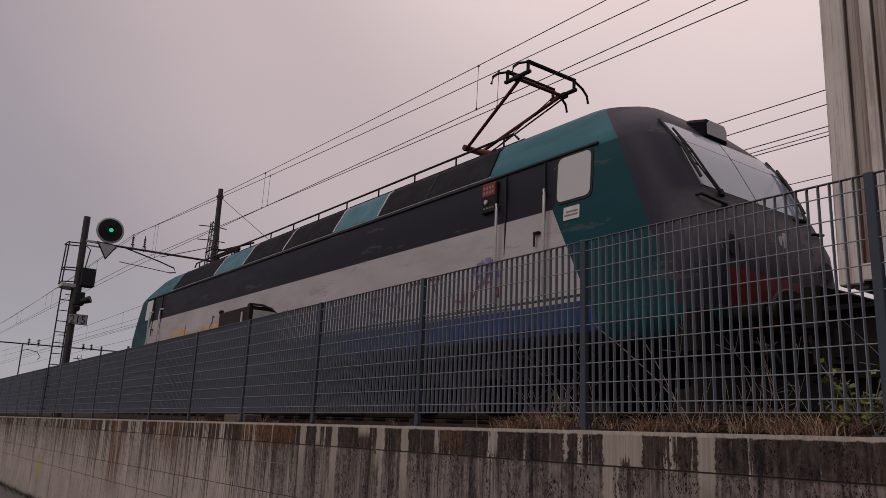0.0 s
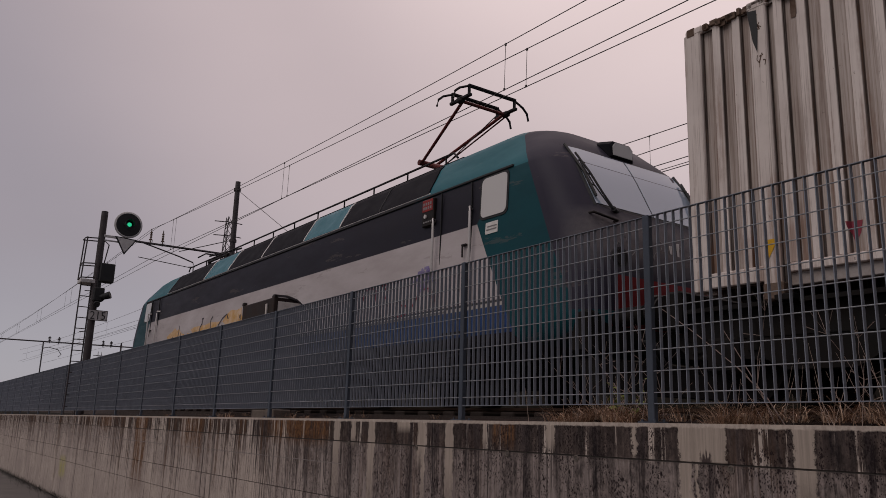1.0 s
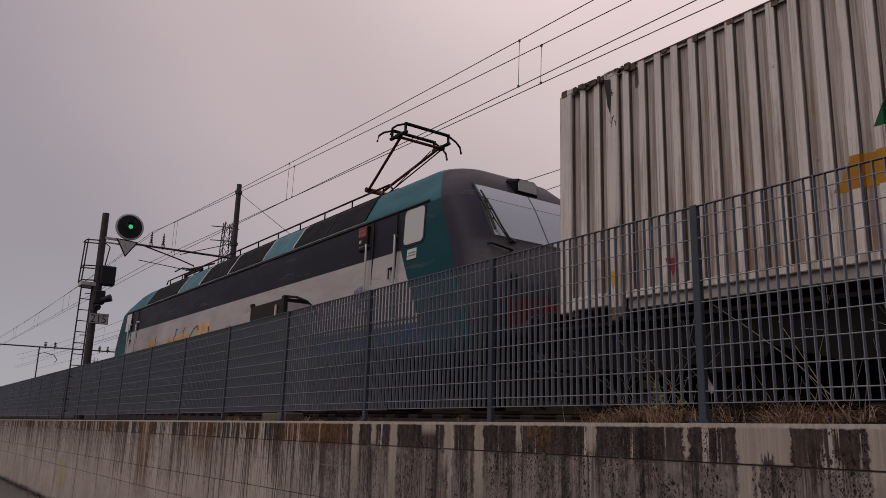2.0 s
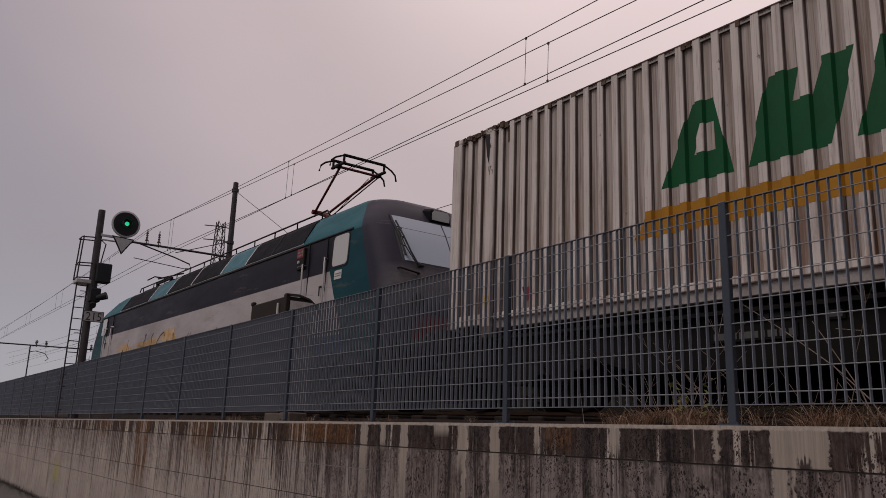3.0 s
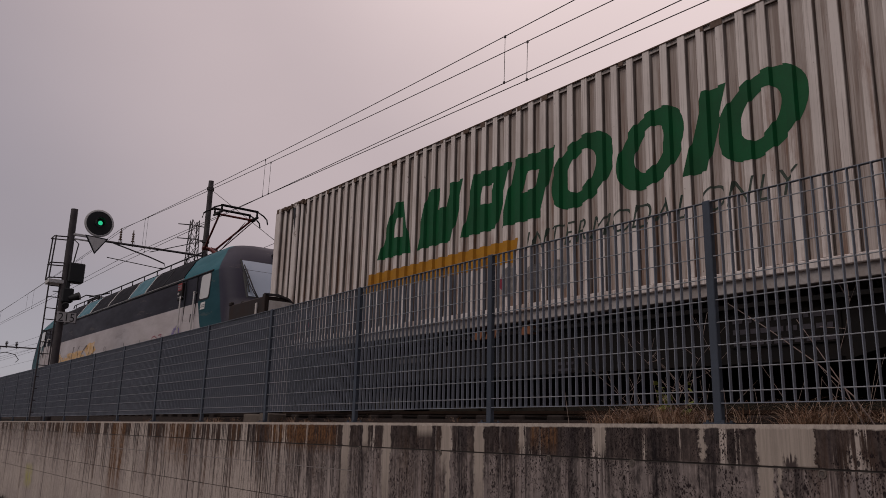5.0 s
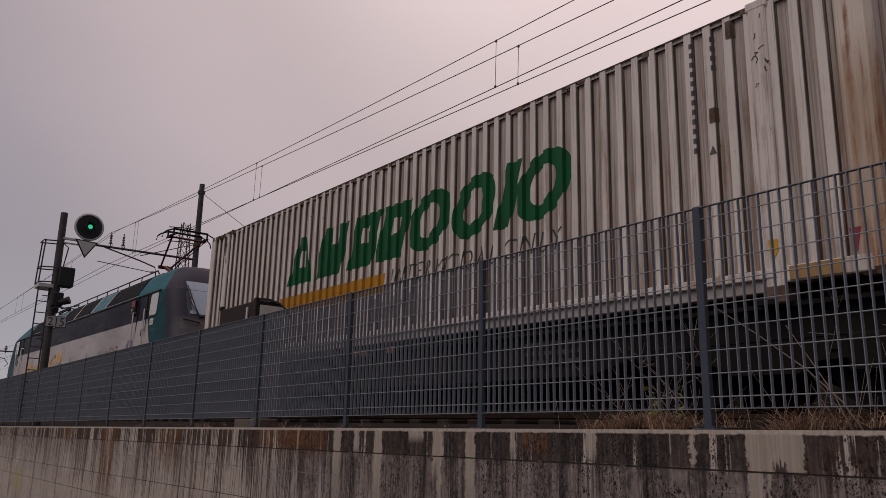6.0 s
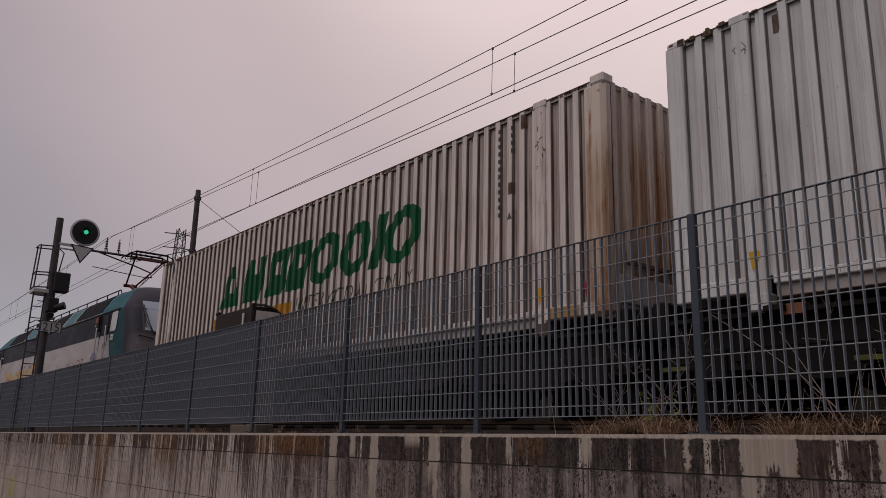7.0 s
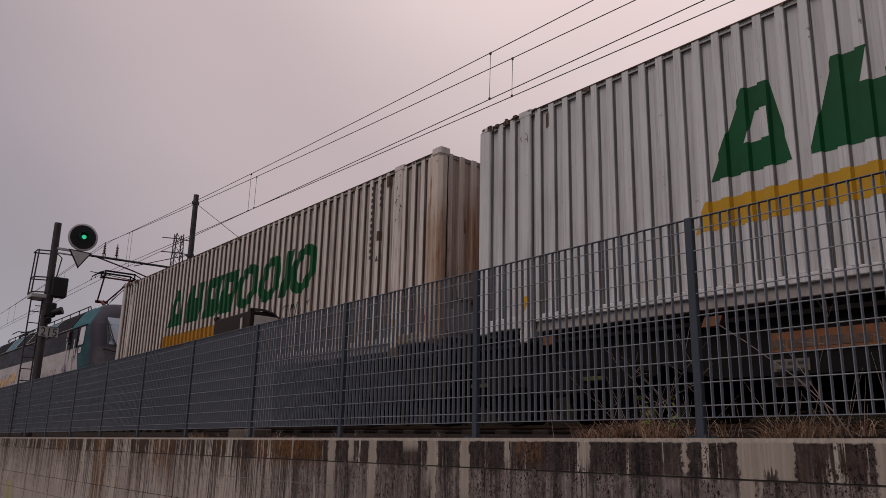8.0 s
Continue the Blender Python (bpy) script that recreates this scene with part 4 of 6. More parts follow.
        lens = Shape().prism([(x, z) for x, z in ((-0.175, 3.15), (0.175, 3.15), (0.18, 3.265), (0.135, 3.318), (-0.135, 3.318), (-0.18, 3.265))], end * 8.655, end * 8.67, 1)
        part("roof_lamp_glass", lens, M_LAMPGLASS, bo)
        # cab side window, door, rails, box and sign
        part("side_window_frame", side_plate(*sorted((end * 7.48, end * 8.04)), 2.30, 2.88, 0.008, 0.08), M_RUBBER, bo)
        part("side_window", side_plate(*sorted((end * 7.51, end * 8.01)), 2.33, 2.85, 0.013, 0.07), M_SIDEGLASS, bo, "cab side window with rounded corners, pale reflection in its colour")
        for y in (6.64, 7.32):
            part("door_seam", Shape().box(side_x(2.0, 0.006), side_x(2.0, -0.02), end * y - 0.007, end * y + 0.007, 1.0, 2.86), M_SEAM, bo)
        for y in (6.55, 7.38):
            hr = Shape()
            x = side_x(2.0, 0.07)
            hr.tube([(x + 0.08, end * (y - 0.07), 2.50), (x, end * y, 2.50), (x, end * y, 2.44), (x, end * y, 1.28), (x + 0.08, end * y, 1.24)], 0.018, 8)
            part("handrail", hr, M_CHROME, bo, "pale vertical handrail beside the cab door")
        hd = Shape().box(side_x(2.0, 0.045), side_x(2.0, 0.0), end * 7.22 - 0.05, end * 7.22 + 0.05, 2.02, 2.045, 0.006)
        hd.box(side_x(2.0, 0.05), side_x(2.0, 0.035), end * 7.20 - 0.012, end * 7.20 + 0.012, 1.87, 2.03, 0.004)
        part("door_handle", hd, M_BLACKSTEEL, bo)
        if end < 0:
            part("flank_box", Shape().box(side_x(2.6, 0.05), side_x(2.6, -0.02), -6.48, -6.20, 2.45, 2.84, 0.012), M_BLACKSTEEL, bo, "black box with a red plate")
            part("red_plate", Shape().box(side_x(2.6, 0.056), side_x(2.6, 0.045), -6.465, -6.215, 2.66, 2.83, 0.004), M_REDPLATE, bo)
            rows = Shape()
            for k in range(2):
                for j in range(4):
                    rows.box(side_x(2.6, 0.058), side_x(2.6, 0.05), -6.44 + 0.055 * j, -6.405 + 0.055 * j, 2.69 + 0.06 * k, 2.73 + 0.06 * k)
            for j in range(4):
                rows.box(side_x(2.6, 0.054), side_x(2.6, 0.045), -6.44 + 0.055 * j, -6.405 + 0.055 * j, 2.50, 2.52)
            part("plate_print", rows, M_GREYBAR, bo)
            part("box_knob", disc(side_x(2.6, 0.07), -6.3, 2.59, 0.03, 0.03, 12, "x"), M_CHROME, bo)
            part("cab_sign", side_plate(-7.86, -7.62, 2.10, 2.25, 0.006, 0.01), M_WHITE, bo, "small white sign")
            rows = Shape()
            rows.box(side_x(2.18, 0.009), side_x(2.18, 0.0), -7.84, -7.66, 2.185, 2.20)
            rows.box(side_x(2.14, 0.009), side_x(2.14, 0.0), -7.84, -7.64, 2.145, 2.16)
            part("sign_print", rows, M_GREYBAR, bo)
        st = Shape()
        for z in (0.35, 0.62, 0.9):
            st.box(-1.38, -1.18, end * 7.0 - 0.25, end * 7.0 + 0.25, z, z + 0.03, 0.005)
        for dy in (-0.26, 0.26):
            st.box(-1.36, -1.32, end * 7.0 + dy - 0.02, end * 7.0 + dy + 0.02, 0.35, 1.0)
        part("step", st, M_DARK, L, "dark entry steps below the cab door")
        part("buffer_beam", Shape().box(-1.3, 1.3, *sorted((end * 9.0, end * 9.3)), 0.55, 1.02, 0.04), M_DARK, L)
        buffer_pair(L, end * 9.3, end, 0.95)
        hk = Shape().box(-0.05, 0.05, *sorted((end * 9.2, end * 9.6)), 0.85, 0.98, 0.02)
        hk.tube([(0.03, end * 9.55, 0.9), (0.04, end * 9.62, 0.7), (0.0, end * 9.65, 0.55)], 0.025, 8)
        part("coupler", hk, M_BLACKSTEEL, L)
        for sx in (-0.5, -0.38, 0.42, 0.55):
            hs = Shape().tube([(sx, end * 9.28, 0.75), (sx, end * 9.43, 0.7), (sx * 0.9, end * 9.5, 0.5), (sx * 0.7, end * 9.47, 0.42)], 0.022, 8)
            part("air_hose", hs, M_RUBBER, L)
        part("snow_plough", Shape().prism([(end * 9.15, 0.15), (end * 9.4, 0.15), (end * 9.3, 0.5), (end * 9.05, 0.5)], -1.2, 1.2), M_DARK, L)
        bogie(L, end * 5.6, 2.65, 0.55, 1.12)
    # spray paint on the flank
    r2 = random.Random(11)
    pol = []
    for cx, cz, sx, sz in ((4.9, 1.66, 0.7, 0.26), (2.6, 1.70, 1.1, 0.20), (0.9, 1.80, 0.65, 0.25), (3.6, 1.6, 0.7, 0.14)):
        pol.append([(cx + sx * math.cos(t) * r2.uniform(0.6, 1.1), cz + sz * math.sin(t) * r2.uniform(0.55, 1.15)) for t in (2 * math.pi * i / 17 for i in range(17))])
    part("graffiti_fill", flank_shape(pol, 0.003), M_SPRAYGOLD, bo, "ochre spray paint cloud")
    lines = []
    for cx in (5.4, 5.0, 4.5, 3.0, 2.5, 1.9, 1.4, 0.8):
        p = [(cx + r2.uniform(-0.05, 0.05), 1.55)]
        for k in range(5):
            p.append((p[-1][0] + r2.uniform(-0.26, 0.08), max(1.5, min(1.98, p[-1][1] + r2.uniform(-0.22, 0.26)))))
        lines += stroke(p, 0.035)
    for cx in (-0.6, -0.75):
        lines += stroke([(cx, 1.5), (cx - 0.06, 1.62), (cx + 0.04, 1.7), (cx - 0.05, 1.78)], 0.02)
    tagged(part("graffiti_line", flank_shape(lines, 0.006), M_SPRAYDARK, bo, "black spray paint outline"), kind="stuff")
    dr, vi, ma = [], [], []
    for k in range(9):
        cx = -2.5 - k * 0.48
        p = [(cx + r2.uniform(-0.2, 0.2), r2.uniform(1.3, 1.6))]
        for j in range(5):
            p.append((p[-1][0] + r2.uniform(-0.22, 0.22), max(1.25, min(1.75, p[-1][1] + r2.uniform(-0.25, 0.25)))))
        (ma if k > 4 else dr).extend(stroke(p, 0.025 if k > 4 else 0.05))
    for k in range(13):
        p = [(-6.34 + r2.uniform(-0.2, 0.2), r2.uniform(1.60, 1.84))]
        for j in range(3):
            p.append((p[-1][0] + r2.uniform(-0.12, 0.12), max(1.56, min(1.86, p[-1][1] + r2.uniform(-0.12, 0.12)))))
        vi.extend(stroke(p, 0.04))
    tagged(part("graffiti_outline", flank_shape(ma, 0.005), M_MAROON, bo, "thin maroon sprayed outline"), kind="stuff")
    tagged(part("graffiti_scrawl", flank_shape(dr, 0.004), M_GREYBAR, bo, "grey sprayed scrawl"), kind="stuff")
    tagged(part("graffiti_scribble", flank_shape(vi, 0.007), M_SPRAYVIOLET, bo, "violet sprayed scribble"), kind="stuff")
    ns = Shape()
    for k in range(26):
        x, z = -0.95 + 0.075 * k + r2.uniform(-0.05, 0.05), 1.80 + r2.uniform(-0.13, 0.13)
        bend = [on_end(x, z, -1, 0.002)]
        for j in range(3):
            x, z = x + r2.uniform(-0.05, 0.06), z + r2.uniform(-0.07, 0.07)
            bend.append(on_end(x, z, -1, 0.002))
        ns.tube(bend, 0.004, 4)
    nb = Shape()
    for x, h0 in ((0.04, 0.10), (0.11, 0.19), (0.17, 0.19)):
        c0 = on_end(x, 1.84, -1, 0.0)
        nb.box(c0[0] - 0.018, c0[0] + 0.018, c0[1] - 0.008, c0[1] + 0.004, 1.84 - h0 / 2, 1.84 + h0 / 2)
    tagged(part("nose_print", nb, M_CHROME, bo, "pale printed bars on the nose"), kind="stuff")
    tagged(part("graffiti_nose", ns, M_SPRAYPALE, bo, "pale sprayed tag on the nose"), kind="stuff")
    return L


loco = locomotive()


# ---- containers ----
HALF_W, LEN, C_LOW, C_TOP = 1.25, 13.49, 1.0, 3.70
PITCH = 0.215
PROF = [(0.0, 0.0), (0.080, 0.0), (0.096, 0.042), (0.199, 0.042), (0.215, 0.0)]


def corrugation(a, b):
    """Breakpoints of the pressed sheet between a and b: place along it and depth."""
    n = max(1, round((b - a) / PITCH))
    k = (b - a) / n / PITCH
    out = [(a + (i * PITCH + u) * k, d) for i in range(n) for u, d in PROF[:-1]]
    return out + [(b, 0.0)]


def sheet(pts, z0, z1, place, thick=0.004):
    """A corrugated sheet: pts along it, place(u, depth, z) gives the point."""
    s = Shape()
    vs = [place(u, d + o, z) for o in (0.0, thick) for z in (z0, z1) for u, d in pts]
    n = len(pts)
    fs = []
    for i in range(n - 1):
        fs += [(i, i + 1, n + i + 1, n + i), (2 * n + i, 3 * n + i, 3 * n + i + 1, 2 * n + i + 1)]
    return s.add(vs, fs)


def depth_at(pts, y):
    for (a, d0), (b, d1) in zip(pts, pts[1:]):
        if a <= y <= b:
            return d0 + (d1 - d0) * (y - a) / (b - a) if b > a else d0
    return 0.0


def clip(poly, y, keep_low):
    """Cuts a polygon of (y, z) along a vertical line."""
    out = []
    for (a, b), (c, d) in zip(poly, poly[1:] + poly[:1]):
        ina, inb = (a <= y, c <= y) if keep_low else (a >= y, c >= y)
        if ina:
            out.append((a, b))
        if ina != inb:
            k = (y - a) / (c - a)
            out.append((y, b + (d - b) * k))
    return out


def welded(s):
    """Joins vertices that coincide."""
    seen, at, vs = {}, [], []
    for p in s.v:
        k = tuple(round(c, 4) for c in p)
        if k not in seen:
            seen[k] = len(vs)
            vs.append(p)
        at.append(seen[k])
    faces = [tuple(dict.fromkeys(at[i] for i in f)) for f in s.f]
    faces = [f for f in faces if len(f) > 2]
    return Shape().add(vs, faces)


def painted(polys, pts, out=0.002):
    """Paint that follows the corrugated sheet: convex polygons of (y, z), cut at every fold."""
    s = Shape()
    for poly in polys:
        lo, hi = min(p[0] for p in poly), max(p[0] for p in poly)
        for (a, d0), (b, d1) in zip(pts, pts[1:]):
            if b <= lo or a >= hi or b - a < 1e-6:
                continue
            q = clip(clip(poly, b, True), a, False) if len(poly) > 2 else []
            if len(q) > 2:
                s.add([(-HALF_W + 0.022 + d0 + (d1 - d0) * (y - a) / (b - a) - out, y, z) for y, z in q], [tuple(range(len(q)))])
    return welded(s)


def text_polys(body, size, width, shear):
    """Triangles of a line of lettering in the built-in font, set from the origin, width metres long."""
    cu = bpy.data.curves.new("lettering", "FONT")
    cu.body, cu.size, cu.shear, cu.offset = body, size, shear, -0.004 if shear else 0.0
    ob = new("lettering", cu)
    bpy.context.view_layer.update()
    me = bpy.data.meshes.new_from_object(ob.evaluated_get(bpy.context.evaluated_depsgraph_get()))
    bpy.data.objects.remove(ob)
    me.calc_loop_triangles()
    xs = [q.co.x for q in me.vertices]
    k = width / (max(xs) - min(xs))
    return [[((me.vertices[i].co.x - min(xs)) * k, me.vertices[i].co.y) for i in t.vertices] for t in me.loop_triangles]


def words(polys):
    """Splits the triangles of two words at the widest space between them."""
    spans = sorted((min(q[0] for q in t), max(q[0] for q in t)) for t in polys)
    reach, best, cut = spans[0][1], 0.0, 0.0
    for lo, hi in spans:
        if lo - reach > best:
            best, cut = lo - reach, (lo + reach) / 2
        reach = max(reach, hi)
    return [t for t in polys if t[0][0] < cut], [t for t in polys if t[0][0] >= cut]


SLOGAN = words(text_polys("INTERMODAL ONLY", 0.30, 3.35, 0.25))


def brand_blocks(shift):
    """Slanting green plain shapes (wedge, blocks, rings, bar) in place of the painted brand name, set along the side wall."""
    shapes = []
    z0, z1, lean = 2.20, 3.01, 0.25

    def q(u, v, start, wd):
        return (start + shift - wd * u - lean * v, z0 + (z1 - z0) * v)

    for kind, start, wd in (("wedge", 3.21, 0.81), ("block", 2.25, 0.80), ("slot", 1.235, 0.70), ("slot", 0.465, 0.70), ("ring", -0.27, 0.92), ("ring", -1.26, 0.82), ("bar", -2.18, 0.27), ("ring", -2.46, 0.86)):
        flat = {"wedge": [[(0, 0), (0.36, 0.34), (0.38, 0.70), (0.16, 1)], [(0, 0), (1, 0), (0.66, 0.34), (0.36, 0.34)], [(1, 0), (0.48, 1), (0.54, 0.70), (0.66, 0.34)], [(0.16, 1), (0.38, 0.70), (0.54, 0.70), (0.48, 1)]],
                "bar": [[(0, 0), (1, 0), (1, 1), (0, 1)]],
                "block": [[(0, 0), (0.42, 0), (0.36, 1), (0, 1)], [(0.58, 0), (1, 0), (1, 1), (0.64, 1)], [(0.42, 0.0), (0.58, 0.0), (0.62, 0.62), (0.38, 0.62)]],
                "slot": [[(0, 0), (0.36, 0), (0.36, 1), (0, 1)], [(0.66, 0), (0.97, 0), (1, 1), (0.66, 1)], [(0.36, 0.0), (0.66, 0.0), (0.66, 0.45), (0.36, 0.45)], [(0.36, 0.74), (0.66, 0.74), (0.66, 1), (0.36, 1)]]}
        if kind == "ring":
            n = 32
            o = [(0.5 + 0.5 * math.cos(2 * math.pi * i / n), 0.5 + 0.51 * math.sin(2 * math.pi * i / n)) for i in range(n)]
            h = [(0.5 + 0.21 * math.cos(2 * math.pi * i / n), 0.5 + 0.29 * math.sin(2 * math.pi * i / n)) for i in range(n)]
            polys = [[o[i], o[(i + 1) % n], h[(i + 1) % n], h[i]] for i in range(n)]
        else:
            polys = flat[kind]
        shapes.append([[q(u, v, start, wd) for u, v in poly] for poly in polys])
    return shapes


def container(m, paint, dirty, label):
    C = thing("container", m, label, "container", "containers on the train")
    f, r = LEN / 2, -LEN / 2
    g = f - 0.03
    z0, z1 = C_LOW + 0.20, C_TOP - 0.02
    post = 0.165
    pts = [(y, d) for y, d in corrugation(r + post, f - post)]
    place_l = lambda u, d, z: (-HALF_W + 0.022 + d, u, z)
    place_r = lambda u, d, z: (HALF_W - 0.022 - d, u, z)
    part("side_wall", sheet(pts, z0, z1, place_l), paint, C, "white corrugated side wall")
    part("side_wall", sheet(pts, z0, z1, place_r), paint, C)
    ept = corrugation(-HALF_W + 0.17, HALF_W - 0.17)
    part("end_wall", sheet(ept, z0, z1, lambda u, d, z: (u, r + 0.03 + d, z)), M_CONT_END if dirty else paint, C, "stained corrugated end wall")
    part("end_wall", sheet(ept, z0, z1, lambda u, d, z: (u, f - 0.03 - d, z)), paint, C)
    part("roof", Shape().box(-HALF_W + 0.03, HALF_W - 0.03, r + 0.05, f - 0.05, z1 - 0.05, z1 - 0.005), paint, C)
    for sx in (-1, 1):
        part("top_rail", Shape().box(*sorted((sx * (HALF_W - 0.030), sx * (HALF_W - 0.10))), r + 0.16, f - 0.16, z1 - 0.035, z1 + 0.006, 0.004), paint, C)
        lo = Shape()
        x0, x1 = sorted((sx * (HALF_W + 0.012), sx * (HALF_W - 0.14)))
        lo.box(x0, x1, r + 0.95, f - 0.95, C_LOW + 0.11, C_LOW + 0.19, 0.008)
        part("bottom_rail", lo, paint, C, "white stepped bottom rail")
        x0, x1 = sorted((sx * (HALF_W - 0.03), sx * (HALF_W - 0.15)))
        part("lower_sill", Shape().box(x0, x1, r + 0.95, f - 0.95, C_LOW, C_LOW + 0.115, 0.006), M_SILL, C)
        for end in (-1, 1):
            a, b = sorted((end * (f - (0.17 if end > 0 else 0.32)), end * (f + (0.022 if end > 0 else 0.0))))
            cp = Shape()
            xa, xb = sorted((sx * HALF_W, sx * (HALF_W - 0.17)))
            cp.box(xa, xb, a, b, C_LOW + 0.04, z1 - 0.02, 0.012 if end > 0 else 0.05)
            part("corner_post", cp, M_CONT_END if dirty and end < 0 else paint, C, "stained plain corner post")
            a, b = sorted((end * (f - 0.20), end * (f + 0.004)))
            xa, xb = sorted((sx * (HALF_W + 0.004), sx * (HALF_W - 0.18)))
            part("corner_casting", Shape().box(xa, xb, a, b, C_TOP - 0.075, C_TOP + (0.045 if end < 0 else 0.015), 0.02), paint, C)
            # lifting post at the inner casting
            off = 0.79 if end > 0 else 0.965
            a, b = sorted((end * (f - off + 0.08), end * (f - off - 0.09)))
            xa, xb = sorted((sx * (HALF_W + 0.002), sx * (HALF_W - 0.10)))
            part("lifting_post", Shape().box(xa, xb, a, b, C_LOW + 0.02, z1, 0.012), paint, C, "plain lifting post with chipped paint")
            xa, xb = sorted((sx * (HALF_W + 0.006), sx * (HALF_W - 0.16)))
            top = Shape().box(xa, xb, a - 0.02, b + 0.02, C_TOP - 0.08, C_TOP + 0.008, 0.012)
            part("lifting_casting", top, paint, C, "worn top casting")
            part("lower_casting", Shape().box(xa, xb, a - 0.01, b + 0.01, C_LOW - 0.11, C_LOW + 0.05, 0.015), M_CASTING if dirty else paint, C)
            lo = Shape().box(*sorted((sx * (HALF_W + 0.004), sx * (HALF_W - 0.14))), *sorted((end * (f - 0.17), end * (f - off + 0.07))), C_LOW + 0.06, C_LOW + 0.20, 0.01)
            part("end_sill", lo, paint, C)
    for end in (-1, 1):
        y0, y1 = sorted((end * (f - 0.05), end * (f - 0.17)))
        part("end_top_rail", Shape().box(-HALF_W + 0.1, HALF_W - 0.1, y0, y1, z1 - 0.05, z1 + 0.004, 0.006), paint, C)
        part("end_bottom_rail", Shape().box(-HALF_W + 0.1, HALF_W - 0.1, y0, y1, C_LOW + 0.02, C_LOW + 0.22, 0.01), paint, C)
    rr = random.Random(3 if dirty else 8)
    # rust and grease spots along the top edge
    nick = Shape()
    for k in range(40 if dirty else 16):
        y = rr.uniform(r + 0.2, f - 0.2)
        nick.box(-HALF_W + 0.017, -HALF_W + 0.028, y, y + rr.uniform(0.03, 0.12), z1 - rr.uniform(0.01, 0.07), z1 + 0.004, 0.001)
    for k in range(26 if dirty else 12):
        y = f - rr.uniform(0.02, 1.1)
        nick.box(-HALF_W - 0.006, -HALF_W + 0.03, y - rr.uniform(0.02, 0.09), y, z1 - rr.uniform(0.0, 0.06), z1 + rr.uniform(0.0, 0.03), 0.002)
    nick.box(-HALF_W + 0.016, -HALF_W + 0.075, r + 0.2, f - 0.2, z1 - 0.004, z1 + 0.009, 0.001)
    tagged(part("edge_rust", nick, M_CASTING, C, "rust along the top rail"), kind="stuff")
    for y, z in ((f - 1.13, 3.50), (-5.49, 3.54)):
        part("pressed_mark", painted([[(y - 0.04, z - 0.09), (y + 0.04, z - 0.09), (y + 0.04, z + 0.09), (y - 0.04, z + 0.09)]], pts, 0.006), M_CASTING, C)
    s = Shape()
    for k in range(9 if dirty else 3):
        for yy in ((f - 0.79), (r + 0.965)):
            a, z = yy + rr.uniform(-0.06, 0.04), z1 - 0.12 - abs(rr.gauss(0, 0.32))
            p = [(a, z)]
            for q in range(3):
                p.append((p[-1][0] + rr.uniform(-0.03, 0.035), p[-1][1] - rr.uniform(-0.015, 0.06)))
            for q in stroke(p, rr.uniform(0.006, 0.014)):
                s.add([(-HALF_W - 0.004, y, z) for y, z in q], [(0, 1, 2, 3)])
    tagged(part("chipped_paint", s, M_CASTING, C, "dark cracks where the paint has come off"), kind="stuff")
    # painted brand blocks, slogan and stripe
    for shape in brand_blocks(0.0 if dirty else 0.33):
        part("brand_mark", painted(shape, pts), M_GREEN, C, "slanting green painted brand shape")
    q = g - 0.10 if dirty else g + 0.06
    part("stripe", painted([[(q - 3.04, 1.73), (q - 6.43, 1.73), (q - 6.48, 2.01), (q - 3.18, 2.01)]], pts), M_OCHRE if dirty else M_YELLOW, C, "ochre yellow stripe")
    for word in SLOGAN:
        part("slogan", painted([[(g - 6.70 - y, 1.80 + z * 1.2) for y, z in t] for t in word], pts, 0.003), M_FADEDGREEN, C, "faded green slogan lettering")
    # rows of code print as bars
    code = []
    for k in range(12):
        z = 3.56 - k * 0.099
        code.append([(-5.045, z), (-5.079, z), (-5.079, z - 0.055), (-5.045, z - 0.055)])
    for k in range(4):
        z = 3.55 - k * 0.099
        code.append([(-5.275, z), (-5.309, z), (-5.309, z - 0.055), (-5.275, z - 0.055)])
    code.append([(-5.21, 2.36), (-5.29, 2.36), (-5.25, 2.45)])
    tagged(part("code_print", painted(code, pts, 0.003), M_FAINT, C, "column of black code print"), kind="stuff")
    part("code_label", painted([[(-5.23, 2.82), (-5.31, 2.82), (-5.31, 2.67), (-5.23, 2.67)]], pts, 0.003), M_CASTING, C)
    marks = [[(f - 0.74, 1.42), (f - 0.84, 1.42), (f - 0.84, 1.36), (f - 0.77, 1.24)], [(r + 0.92, 1.44), (r + 1.01, 1.44), (r + 0.98, 1.24), (r + 0.92, 1.34)]]
    for q in marks:
        part("yellow_mark", Shape().add([(-HALF_W - 0.006, y, z) for y, z in q], [(0, 1, 2, 3)]), M_YELLOW, C, "yellow handling mark")
    tri = [(r + 0.33, 1.42), (r + 0.235, 1.42), (r + 0.28, 1.22)]
    part("maroon_mark", Shape().add([(-HALF_W - 0.004, y, z) for y, z in tri], [(0, 1, 2)]), M_MAROON, C, "maroon triangle on the corner post")
    if dirty:
        hole = [(f - 0.70, 3.62), (f - 0.795, 3.60), (f - 0.80, 3.38), (f - 0.785, 3.18), (f - 0.745, 3.30)]
        part("torn_hole", Shape().add([(-HALF_W - 0.005, y, z) for y, z in hole], [(0, 1, 2, 3, 4)]), M_RUBBER, C, "dark tear at the top of the post")
        for cx, n in ((0.33, 7), (-0.11, 9), (-0.51, 6)):
            p = [(cx + rr.uniform(0.13, 0.22) * math.cos(t), 1.48 + rr.uniform(0.14, 0.24) * math.sin(t)) for t in (2 * math.pi * i / n for i in range(n))]
            part("peeled_placard", painted([[(cx, 1.48), p[i], p[(i + 1) % n]] for i in range(n)], pts, 0.003), M_PEEL, C, "peeled grey remains of a diamond placard")
